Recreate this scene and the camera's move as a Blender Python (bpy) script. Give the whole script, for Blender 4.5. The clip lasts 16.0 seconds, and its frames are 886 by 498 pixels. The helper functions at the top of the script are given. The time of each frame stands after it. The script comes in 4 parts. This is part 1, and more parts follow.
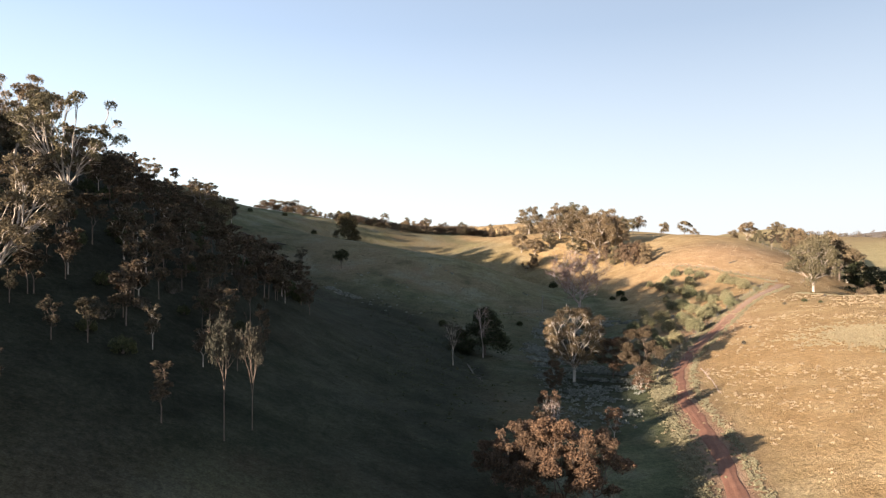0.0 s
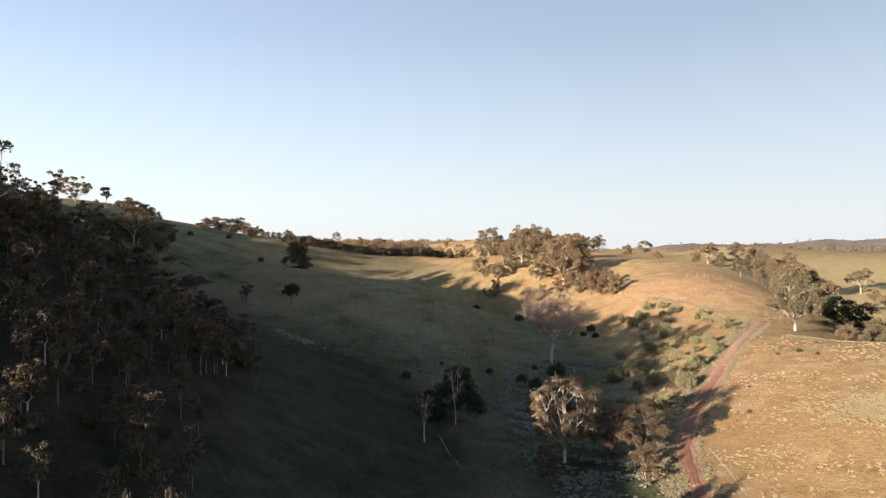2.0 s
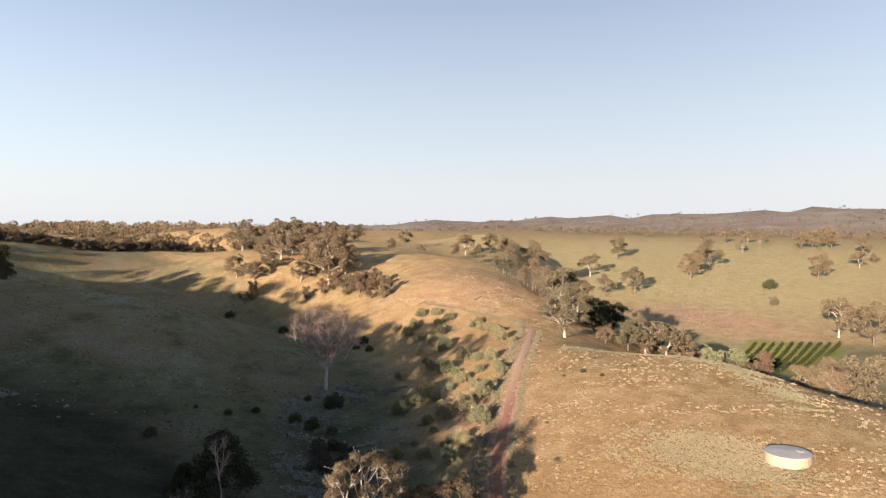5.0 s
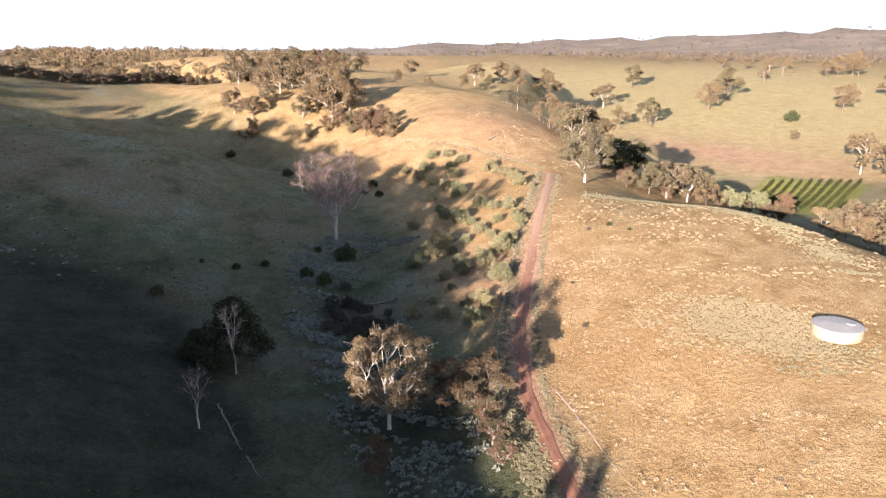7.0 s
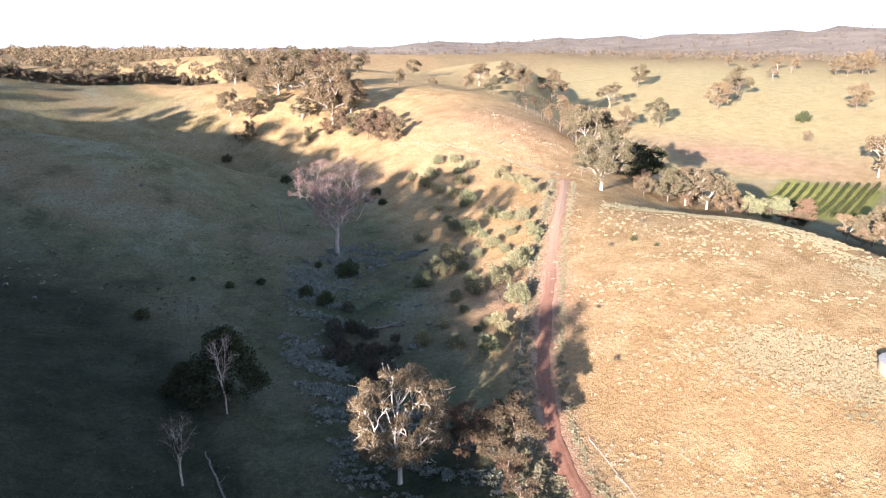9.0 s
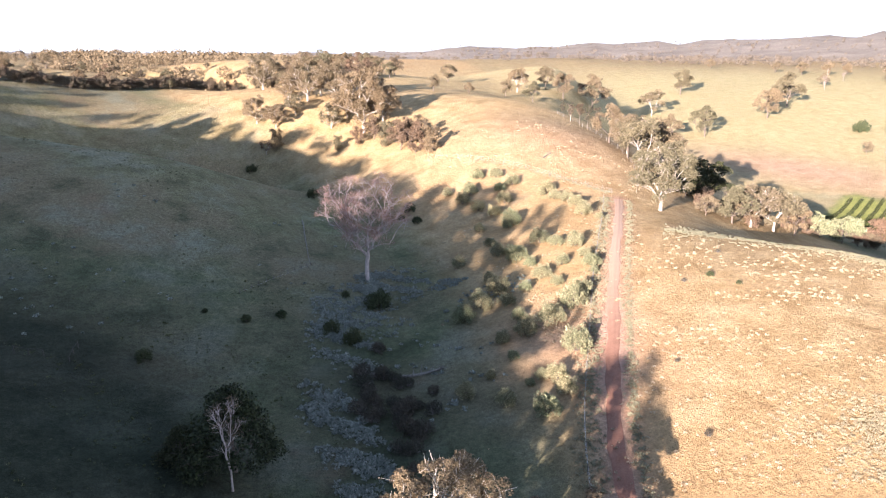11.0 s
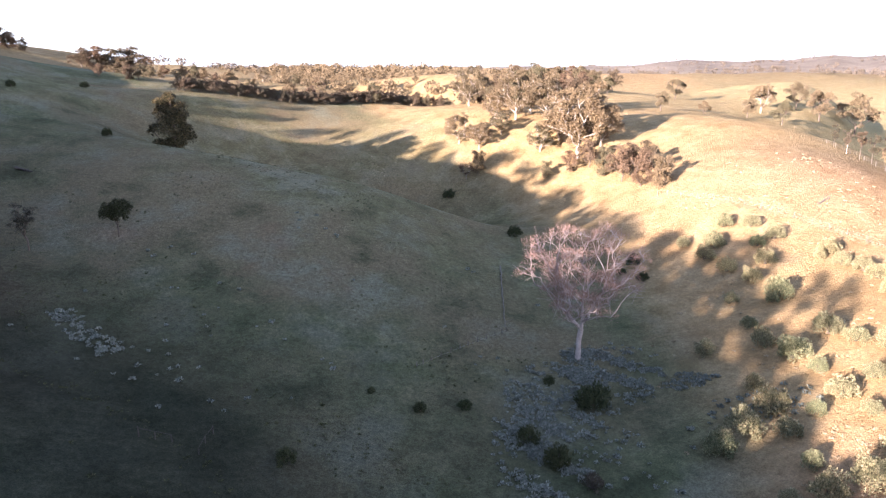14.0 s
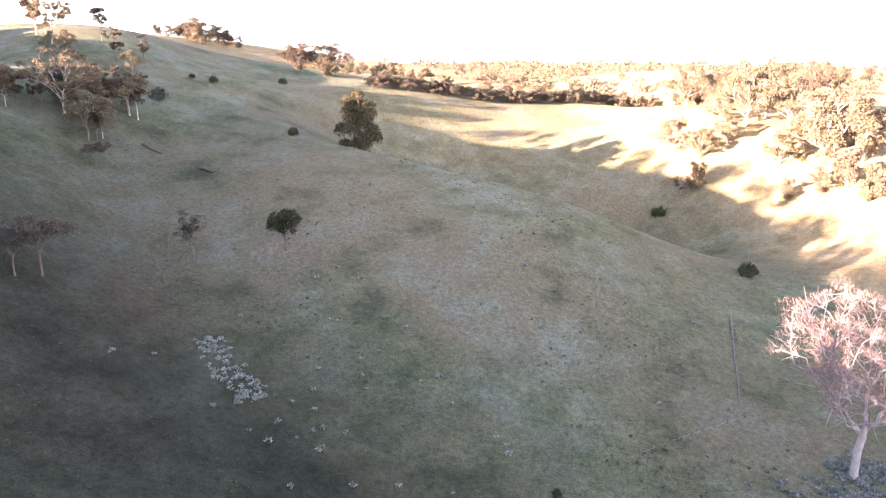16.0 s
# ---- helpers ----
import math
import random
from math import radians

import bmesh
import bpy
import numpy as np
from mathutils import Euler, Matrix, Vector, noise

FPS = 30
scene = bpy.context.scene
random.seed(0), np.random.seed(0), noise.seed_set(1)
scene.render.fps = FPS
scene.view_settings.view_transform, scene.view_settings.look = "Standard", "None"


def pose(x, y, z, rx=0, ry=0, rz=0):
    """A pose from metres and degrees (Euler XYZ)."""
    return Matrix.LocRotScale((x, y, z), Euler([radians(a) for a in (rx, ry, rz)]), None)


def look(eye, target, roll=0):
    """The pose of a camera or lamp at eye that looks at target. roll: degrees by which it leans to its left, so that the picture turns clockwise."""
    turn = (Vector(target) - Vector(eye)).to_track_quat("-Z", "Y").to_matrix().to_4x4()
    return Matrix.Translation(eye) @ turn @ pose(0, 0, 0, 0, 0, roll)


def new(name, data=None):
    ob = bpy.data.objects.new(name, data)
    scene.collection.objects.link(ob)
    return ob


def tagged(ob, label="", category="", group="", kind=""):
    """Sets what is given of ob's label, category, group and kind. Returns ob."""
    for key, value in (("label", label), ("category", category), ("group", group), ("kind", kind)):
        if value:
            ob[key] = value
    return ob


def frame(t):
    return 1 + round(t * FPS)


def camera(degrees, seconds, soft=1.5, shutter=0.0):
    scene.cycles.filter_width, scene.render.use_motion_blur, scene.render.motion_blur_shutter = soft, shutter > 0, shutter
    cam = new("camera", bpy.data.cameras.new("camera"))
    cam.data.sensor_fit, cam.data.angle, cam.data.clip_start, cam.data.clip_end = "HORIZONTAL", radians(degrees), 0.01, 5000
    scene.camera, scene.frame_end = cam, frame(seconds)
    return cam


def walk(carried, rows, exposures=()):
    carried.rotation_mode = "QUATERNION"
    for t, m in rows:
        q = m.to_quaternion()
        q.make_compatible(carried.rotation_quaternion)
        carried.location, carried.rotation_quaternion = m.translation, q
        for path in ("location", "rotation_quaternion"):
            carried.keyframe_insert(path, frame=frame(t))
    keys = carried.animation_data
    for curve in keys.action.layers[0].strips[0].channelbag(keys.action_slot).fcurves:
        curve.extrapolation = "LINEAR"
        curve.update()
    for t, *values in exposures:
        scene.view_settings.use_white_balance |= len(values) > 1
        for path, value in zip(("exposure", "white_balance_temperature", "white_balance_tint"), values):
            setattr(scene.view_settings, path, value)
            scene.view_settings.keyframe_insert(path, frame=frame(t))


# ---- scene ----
cam = camera(65.4, 16.0, 1.3)
METRES, EYE = 125.0, 19.53
ROWS = [
    (0.0, 0.0, 0.0, 0.0, 0.0, 0.0, -0.0),
    (0.5, -0.0062, 0.034, 0.0189, -0.06, 0.15, -0.01),
    (1.0, -0.0128, 0.0664, 0.0314, -1.9, 0.26, 0.02),
    (1.5, -0.0191, 0.0975, 0.0467, -3.36, 0.36, 0.04),
    (2.0, -0.0242, 0.1253, 0.063, -4.22, 0.45, 0.07),
    (2.5, -0.0291, 0.155, 0.0774, -8.27, 0.46, 0.11),
    (3.0, -0.0337, 0.1829, 0.0898, -17.52, 0.37, 0.13),
    (3.2, -0.0338, 0.1939, 0.0946, -21.8, 0.35, 0.13),
    (3.6, -0.0339, 0.2163, 0.104, -24.9, 0.33, 0.13),
    (4.5, -0.0325, 0.264, 0.1225, -24.95, 0.05, 0.13),
    (5.3, -0.0293, 0.3038, 0.1374, -24.88, -3.5, 0.13),
    (5.5, -0.0283, 0.3124, 0.14, -24.88, -4.67, 0.13),
    (6.0, -0.0244, 0.3329, 0.1452, -24.8, -8.81, 0.14),
    (6.5, -0.0202, 0.3528, 0.1502, -24.75, -13.24, 0.17),
    (7.0, -0.0158, 0.3721, 0.1546, -24.73, -16.09, 0.19),
    (7.5, -0.0114, 0.3905, 0.1556, -24.73, -16.14, 0.22),
    (8.0, -0.007, 0.4084, 0.1564, -24.77, -16.18, 0.23),
    (8.5, -0.0019, 0.4279, 0.1567, -24.76, -16.22, 0.24),
    (9.0, 0.0046, 0.4508, 0.1568, -24.76, -16.21, 0.23),
    (11.5, 0.0441, 0.6011, 0.1551, -21.49, -15.66, 0.07),
    (12.0, 0.0512, 0.6364, 0.1546, -20.53, -15.5, 0.06),
    (12.5, 0.0585, 0.6726, 0.1544, -18.6, -15.34, 0.07),
    (13.0, 0.0645, 0.7104, 0.1542, -16.06, -15.16, 0.05),
    (13.5, 0.0696, 0.7491, 0.1537, -10.32, -14.9, 0.04),
    (14.0, 0.0738, 0.7879, 0.1549, -5.75, -14.71, 0.1),
    (14.5, 0.0751, 0.8284, 0.1551, -1.56, -14.5, 0.12),
    (15.0, 0.0739, 0.8695, 0.1544, 2.4, -14.28, 0.16),
    (15.5, 0.0692, 0.9109, 0.1542, 6.02, -15.81, 0.17),
    (16.0, 0.0618, 0.952, 0.1543, 10.07, -14.96, 0.2),
]
EXPOSURES = [(0.0, 2.1, 6700, 14), (3.0, 1.85, 6700, 14), (5.7, 1.85, 6700, 17), (6.5, 2.2, 6600, 18), (7.2, 2.45, 6080, 18), (9.0, 2.75, 5760, 17), (11.5, 2.85, 5760, 19), (13.0, 2.82, 5760, 22), (14.5, 3.3, 6150, 26), (16.0, 4.3, 6500, 31)]
walk(cam, [(t, pose(METRES * x, METRES * y, EYE + METRES * z, 90 + pitch, roll, yaw)) for t, x, y, z, yaw, pitch, roll in ROWS], EXPOSURES)

# ---- light ----
SUN_BEARING, SUN_HEIGHT = 234.0, 11.3
world = bpy.data.worlds.new("sky")
scene.world = world
world.use_nodes = True
wn = world.node_tree.nodes
sky = wn.new("ShaderNodeTexSky")
sky.sky_type, sky.sun_disc = "NISHITA", False
sky.sun_elevation, sky.sun_rotation = radians(SUN_HEIGHT + 7), radians(-SUN_BEARING)
sky.air_density, sky.dust_density, sky.ozone_density = 1.0, 0.5, 1.5
# haze: the sky pales towards the horizon
tall = wn.new("ShaderNodeSeparateXYZ")
world.node_tree.links.new(wn.new("ShaderNodeTexCoord").outputs["Generated"], tall.inputs[0])
haze = wn.new("ShaderNodeValToRGB")
haze.color_ramp.elements.new(0.5)
haze.color_ramp.elements.new(0.5)
for el, (at, v) in zip(haze.color_ramp.elements, ((0.0, 0.9), (0.09, 0.66), (0.3, 0.3), (1.0, 0.2))):
    el.position, el.color = at, (v, v, v, 1)
world.node_tree.links.new(tall.outputs["Z"], haze.inputs[0])
veil = wn.new("ShaderNodeMix")
veil.data_type = "RGBA"
veil.inputs[7].default_value = (4.3, 4.75, 5.2, 1)
world.node_tree.links.new(haze.outputs[0], veil.inputs[0])
world.node_tree.links.new(sky.outputs[0], veil.inputs[6])
world.node_tree.links.new(veil.outputs[2], wn["Background"].inputs[0])
wn["Background"].inputs[1].default_value = 0.05
sun = new("sun", bpy.data.lights.new("sun", "SUN"))
sun.data.energy, sun.data.angle, sun.data.color = 5.0, radians(0.6), (1.0, 0.815, 0.635)
b, e = radians(SUN_BEARING), radians(SUN_HEIGHT)
sun.matrix_world = look((math.sin(b) * math.cos(e) * 300, math.cos(b) * math.cos(e) * 300, math.sin(e) * 300), (0, 0, 0))


# ---- materials ----
def nodes_of(name):
    m = bpy.data.materials.new(name)
    m.use_nodes = True
    nt = m.node_tree
    return m, nt, nt.nodes["Principled BSDF"]


def noise_node(nt, scale, detail=4.0, rough=0.6, coord=None):
    n = nt.nodes.new("ShaderNodeTexNoise")
    n.inputs["Scale"].default_value, n.inputs["Detail"].default_value, n.inputs["Roughness"].default_value = scale, detail, rough
    if coord is not None:
        nt.links.new(coord, n.inputs["Vector"])
    return n.outputs["Fac"]


def ramp(nt, fac, stops):
    r = nt.nodes.new("ShaderNodeValToRGB")
    while len(r.color_ramp.elements) < len(stops):
        r.color_ramp.elements.new(0.5)
    for el, (at, col) in zip(r.color_ramp.elements, stops):
        el.position, el.color = at, (*col, 1)
    nt.links.new(fac, r.inputs[0])
    return r.outputs[0]


def mixed(nt, fac, a, b, how="MIX"):
    m = nt.nodes.new("ShaderNodeMix")
    m.data_type, m.blend_type = "RGBA", how
    for sock, v in ((m.inputs[0], fac), (m.inputs[6], a), (m.inputs[7], b)):
        if isinstance(v, (int, float)):
            sock.default_value = v
        elif isinstance(v, tuple):
            sock.default_value = (*v, 1)
        else:
            nt.links.new(v, sock)
    return m.outputs[2]


def bump_on(nt, bsdf, height, dist, strength=1.0):
    b = nt.nodes.new("ShaderNodeBump")
    b.inputs["Distance"].default_value, b.inputs["Strength"].default_value = dist, strength
    nt.links.new(height, b.inputs["Height"])
    nt.links.new(b.outputs[0], bsdf.inputs["Normal"])


def plain(name, dark, light, scale=3.0, rough=0.85, relief=0.02, metal=0.0):
    """A surface mottled between two colours at two scales, with fine relief."""
    m, nt, bsdf = nodes_of(name)
    pos = nt.nodes.new("ShaderNodeNewGeometry").outputs["Position"]
    big, fine = noise_node(nt, scale, 4, 0.6, pos), noise_node(nt, scale * 9, 3, 0.6, pos)
    col = ramp(nt, big, [(0.3, dark), (0.7, light)])
    col = mixed(nt, 0.35, col, ramp(nt, fine, [(0.3, tuple(v * 0.6 for v in dark)), (0.7, tuple(min(1, v * 1.25) for v in light))]))
    nt.links.new(col, bsdf.inputs["Base Color"])
    bsdf.inputs["Roughness"].default_value, bsdf.inputs["Metallic"].default_value = rough, metal
    bsdf.inputs["Specular IOR Level"].default_value = 0.2
    bump_on(nt, bsdf, fine, relief)
    return m


def foliage(name, shade_a, shade_b, shade_c, through_light=0.25):
    """Leaves: each leaf its own tint, each plant its own cast, some light let through."""
    m, nt, bsdf = nodes_of(name)
    geo = nt.nodes.new("ShaderNodeNewGeometry")
    info = nt.nodes.new("ShaderNodeObjectInfo")
    leaf = ramp(nt, geo.outputs["Random Per Island"], [(0.0, shade_a), (0.55, shade_b), (1.0, shade_c)])
    cast = ramp(nt, info.outputs["Random"], [(0.0, (0.78, 0.86, 0.8)), (0.5, (1.0, 0.98, 0.95)), (1.0, (1.12, 1.02, 0.94))])
    col = mixed(nt, 1.0, leaf, cast, "MULTIPLY")
    nt.links.new(col, bsdf.inputs["Base Color"])
    bsdf.inputs["Roughness"].default_value, bsdf.inputs["Specular IOR Level"].default_value = 0.65, 0.15
    tr = nt.nodes.new("ShaderNodeBsdfTranslucent")
    nt.links.new(col, tr.inputs["Color"])
    mx = nt.nodes.new("ShaderNodeMixShader")
    mx.inputs[0].default_value = through_light
    nt.links.new(bsdf.outputs[0], mx.inputs[1])
    nt.links.new(tr.outputs[0], mx.inputs[2])
    nt.links.new(mx.outputs[0], nt.nodes["Material Output"].inputs["Surface"])
    return m


def pasture_material():
    """Grazed grass: green and dry stands by the sheet's own layers, patchy at three scales."""
    m, nt, bsdf = nodes_of("pasture")
    pos = nt.nodes.new("ShaderNodeNewGeometry").outputs["Position"]
    layer = {}
    for key in ("dry", "red", "wood", "lush", "range", "deep", "sward"):
        a = nt.nodes.new("ShaderNodeAttribute")
        a.attribute_name = key
        layer[key] = a.outputs["Fac"]
    wide, mid, fine, tuft = noise_node(nt, 0.03, 4, 0.6, pos), noise_node(nt, 0.22, 5, 0.65, pos), noise_node(nt, 1.6, 5, 0.7, pos), noise_node(nt, 6.0, 3, 0.7, pos)
    green = ramp(nt, mid, [(0.3, (0.056, 0.07, 0.038)), (0.55, (0.096, 0.11, 0.062)), (0.75, (0.155, 0.158, 0.098))])
    green = mixed(nt, ramp(nt, wide, [(0.42, (0, 0, 0)), (0.62, (1, 1, 1))]), green, (0.132, 0.117, 0.076))
    drift = noise_node(nt, 0.085, 5, 0.62, pos)
    green = mixed(nt, ramp(nt, drift, [(0.5, (0, 0, 0)), (0.68, (0.85, 0.85, 0.85))]), green, (0.15, 0.16, 0.124))
    green = mixed(nt, ramp(nt, drift, [(0.3, (0.8, 0.8, 0.8)), (0.44, (0, 0, 0))]), green, (0.036, 0.046, 0.026))
    bare_soil = noise_node(nt, 0.05, 6, 0.65, mixed(nt, 1.0, pos, (37.0, 11.0, 5.0), "ADD"))
    green = mixed(nt, ramp(nt, bare_soil, [(0.58, (0, 0, 0)), (0.7, (0.7, 0.7, 0.7))]), green, (0.138, 0.1, 0.068))
    gold = ramp(nt, mid, [(0.28, (0.205, 0.134, 0.066)), (0.5, (0.295, 0.21, 0.112)), (0.75, (0.395, 0.305, 0.18))])
    gold = mixed(nt, ramp(nt, wide, [(0.45, (0, 0, 0)), (0.65, (0.55, 0.55, 0.55))]), gold, (0.29, 0.19, 0.095))
    col = mixed(nt, layer["dry"], green, gold)
    col = mixed(nt, layer["red"], col, ramp(nt, mid, [(0.3, (0.25, 0.145, 0.105)), (0.7, (0.36, 0.235, 0.18))]))
    col = mixed(nt, layer["lush"], col, ramp(nt, mid, [(0.3, (0.285, 0.245, 0.128)), (0.7, (0.375, 0.325, 0.185))]))
    col = mixed(nt, layer["sward"], col, ramp(nt, mid, [(0.3, (0.15, 0.165, 0.05)), (0.7, (0.2, 0.205, 0.075))]))
    # litter kept near black to carry the wood's dense shade
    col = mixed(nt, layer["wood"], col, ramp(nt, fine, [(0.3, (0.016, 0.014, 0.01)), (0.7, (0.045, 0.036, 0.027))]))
    # darker grass colour that stands in for shade on the ground
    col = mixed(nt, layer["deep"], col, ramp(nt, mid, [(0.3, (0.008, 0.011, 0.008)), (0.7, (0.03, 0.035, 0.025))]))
    # range tone paled and greyed to allow for distance haze
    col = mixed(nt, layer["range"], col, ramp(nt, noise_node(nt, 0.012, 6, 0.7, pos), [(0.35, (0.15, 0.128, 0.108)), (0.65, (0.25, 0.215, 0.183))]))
    weak = nt.nodes.new("ShaderNodeMath")
    weak.operation = "MULTIPLY_ADD"
    nt.links.new(layer["dry"], weak.inputs[0])
    weak.inputs[1].default_value, weak.inputs[2].default_value = -0.12, 0.54
    weak = weak.outputs[0]
    col = mixed(nt, weak, col, mixed(nt, 1.0, col, ramp(nt, fine, [(0.3, (0.35, 0.36, 0.35)), (0.7, (1.5, 1.5, 1.45))]), "MULTIPLY"))
    col = mixed(nt, weak, col, mixed(nt, 1.0, col, ramp(nt, tuft, [(0.35, (0.4, 0.4, 0.4)), (0.65, (1.45, 1.45, 1.4))]), "MULTIPLY"))
    nt.links.new(col, bsdf.inputs["Base Color"])
    bsdf.inputs["Roughness"].default_value, bsdf.inputs["Specular IOR Level"].default_value = 0.95, 0.05
    # sheep terraces that follow the contour, faint and broken
    terrace = nt.nodes.new("ShaderNodeTexWave")
    terrace.bands_direction = "Z"
    for key, val in (("Scale", 0.75), ("Distortion", 5.0), ("Detail", 3.0), ("Detail Scale", 0.35)):
        terrace.inputs[key].default_value = val
    nt.links.new(pos, terrace.inputs["Vector"])
    add0 = nt.nodes.new("ShaderNodeMath")
    add0.operation = "MULTIPLY_ADD"
    nt.links.new(terrace.outputs["Fac"], add0.inputs[0])
    add0.inputs[1].default_value = 0.04
    nt.links.new(fine, add0.inputs[2])
    add = nt.nodes.new("ShaderNodeMath")
    add.operation = "MULTIPLY_ADD"
    nt.links.new(tuft, add.inputs[0])
    add.inputs[1].default_value = 0.35
    nt.links.new(add0.outputs[0], add.inputs[2])
    bump_on(nt, bsdf, add.outputs[0], 0.4, 1.0)
    return m


PASTURE = pasture_material()
RED_EARTH = plain("red_earth", (0.12, 0.055, 0.036), (0.2, 0.105, 0.072), 0.8, 0.95, 0.05)
_nt = RED_EARTH.node_tree
_dust = _nt.nodes.new("ShaderNodeAttribute")
_dust.attribute_name = "dust"
_base = _nt.nodes["Principled BSDF"].inputs["Base Color"]
_nt.links.new(mixed(_nt, _dust.outputs["Fac"], _base.links[0].from_socket, (0.33, 0.24, 0.175)), _base)
PALE_BARK = plain("pale_bark", (0.19, 0.165, 0.14), (0.42, 0.38, 0.335), 1.5, 0.8, 0.02)
WHITE_BARK = plain("white_bark", (0.26, 0.235, 0.205), (0.56, 0.52, 0.46), 1.2, 0.75, 0.02)
BROWN_BARK = plain("brown_bark", (0.06, 0.047, 0.039), (0.155, 0.125, 0.103), 2.5, 0.9, 0.03)
DEAD_WOOD = plain("dead_wood", (0.22, 0.175, 0.16), (0.42, 0.36, 0.335), 1.2, 0.85, 0.02)
GREY_WOOD = plain("grey_wood", (0.075, 0.07, 0.062), (0.18, 0.165, 0.148), 3.0, 0.9, 0.02)
# plain dark wood for the rail fences and hillside logs
DARK_WOOD = plain("charred_wood", (0.035, 0.031, 0.028), (0.08, 0.072, 0.065), 3.0, 0.9, 0.02)
GUM_LEAF = foliage("gum_leaf", (0.1, 0.082, 0.052), (0.155, 0.127, 0.083), (0.23, 0.19, 0.128))
RUST_LEAF = foliage("rust_leaf", (0.075, 0.055, 0.039), (0.135, 0.099, 0.07), (0.21, 0.156, 0.112))
# gum leaf darkened to paint in the shade of the hillside wood
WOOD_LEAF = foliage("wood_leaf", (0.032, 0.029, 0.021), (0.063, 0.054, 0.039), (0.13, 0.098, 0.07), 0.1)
# rust leaf darkened in place of the shade over creek and track trees
EMBER_LEAF = foliage("ember_leaf", (0.06, 0.043, 0.031), (0.115, 0.08, 0.056), (0.2, 0.14, 0.096), 0.2)
BUSH_LEAF = foliage("bush_leaf", (0.026, 0.035, 0.018), (0.05, 0.06, 0.03), (0.085, 0.095, 0.05), 0.15)
DARK_LEAF = foliage("dark_leaf", (0.014, 0.018, 0.01), (0.03, 0.036, 0.017), (0.06, 0.065, 0.03), 0.1)
OLIVE_LEAF = foliage("olive_leaf", (0.09, 0.096, 0.056), (0.2, 0.196, 0.118), (0.37, 0.345, 0.222), 0.15)
SILVER_LEAF = foliage("silver_leaf", (0.1, 0.118, 0.108), (0.175, 0.195, 0.178), (0.28, 0.3, 0.272), 0.15)
STRAW = foliage("straw", (0.2, 0.158, 0.102), (0.3, 0.245, 0.168), (0.41, 0.345, 0.25), 0.2)
BROWN_LEAF = foliage("brown_leaf", (0.032, 0.03, 0.024), (0.06, 0.055, 0.044), (0.1, 0.09, 0.073), 0.05)
# dark leaf warmed all over to give the orange of a sunlit crown
BRONZE_LEAF = foliage("bronze_leaf", (0.03, 0.028, 0.016), (0.085, 0.068, 0.038), (0.18, 0.13, 0.072), 0.12)
HEDGE_LEAF = foliage("hedge_leaf", (0.045, 0.037, 0.028), (0.095, 0.077, 0.058), (0.165, 0.132, 0.098), 0.1)
VERGE_LEAF = foliage("verge_leaf", (0.175, 0.148, 0.1), (0.255, 0.218, 0.152), (0.35, 0.304, 0.22), 0.2)
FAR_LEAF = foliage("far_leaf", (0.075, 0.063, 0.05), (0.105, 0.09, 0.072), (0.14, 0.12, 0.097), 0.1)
VINE_LEAF = foliage("vine_leaf", (0.016, 0.022, 0.009), (0.034, 0.042, 0.016), (0.06, 0.068, 0.026))
TWIG = foliage("twig", (0.13, 0.083, 0.072), (0.22, 0.146, 0.13), (0.33, 0.235, 0.21), 0.0)
CREAM_STEEL = plain("cream_steel", (0.26, 0.23, 0.165), (0.35, 0.31, 0.225), 0.9, 0.55, 0.004)
LID = plain("grey_lid", (0.24, 0.24, 0.235), (0.32, 0.32, 0.31), 0.7, 0.6, 0.006)
WATER = plain("creek_water", (0.02, 0.02, 0.016), (0.04, 0.038, 0.03), 0.6, 0.06, 0.004)
WATER.node_tree.nodes["Principled BSDF"].inputs["Specular IOR Level"].default_value = 0.6
WIRE = plain("galvanised_wire", (0.3, 0.3, 0.3), (0.5, 0.5, 0.5), 4.0, 0.5, 0.001, 0.8)


BASE = 15.6
# hills and hollows: centre, height, two radii, turn
LAND = [
    (-122.3, 208.5, 21.22, 165.6, 61.4, -1.397),
    (193.4, 246.8, -46.53, 132.4, 214.1, -0.610),
    (591.2, 520.1, 26.13, 211.9, 351.6, 0.473),
    (-284.2, 698.0, 25.29, 351.6, 221.9, 0.575),
    (-337.2, 279.6, 24.84, 276.3, 173.4, 0.918),
    (86.1, 264.4, 42.61, 161.8, 62.5, -1.554),
    (214.2, 400.8, 36.44, 83.4, 43.5, 1.197),
    (-88.4, 166.5, 27.53, 30.1, 64.9, 0.118),
    (-105.3, 216.8, -21.13, 29.7, 64.5, 1.012),
    (54.4, 236.8, -18.56, 28.2, 89.8, -0.161),
    (324.4, 280.3, 29.20, 54.7, 67.5, -0.327),
    (23.7, 270.0, -17.66, 23.9, 27.4, 0.135),
    (-10.9, 309.1, -8.70, 63.1, 18.0, 0.904),
    (-14.7, 425.9, -23.89, 20.0, 60.6, 0.956),
    (126.7, 164.9, -9.74, 38.8, 23.7, -1.134),
]
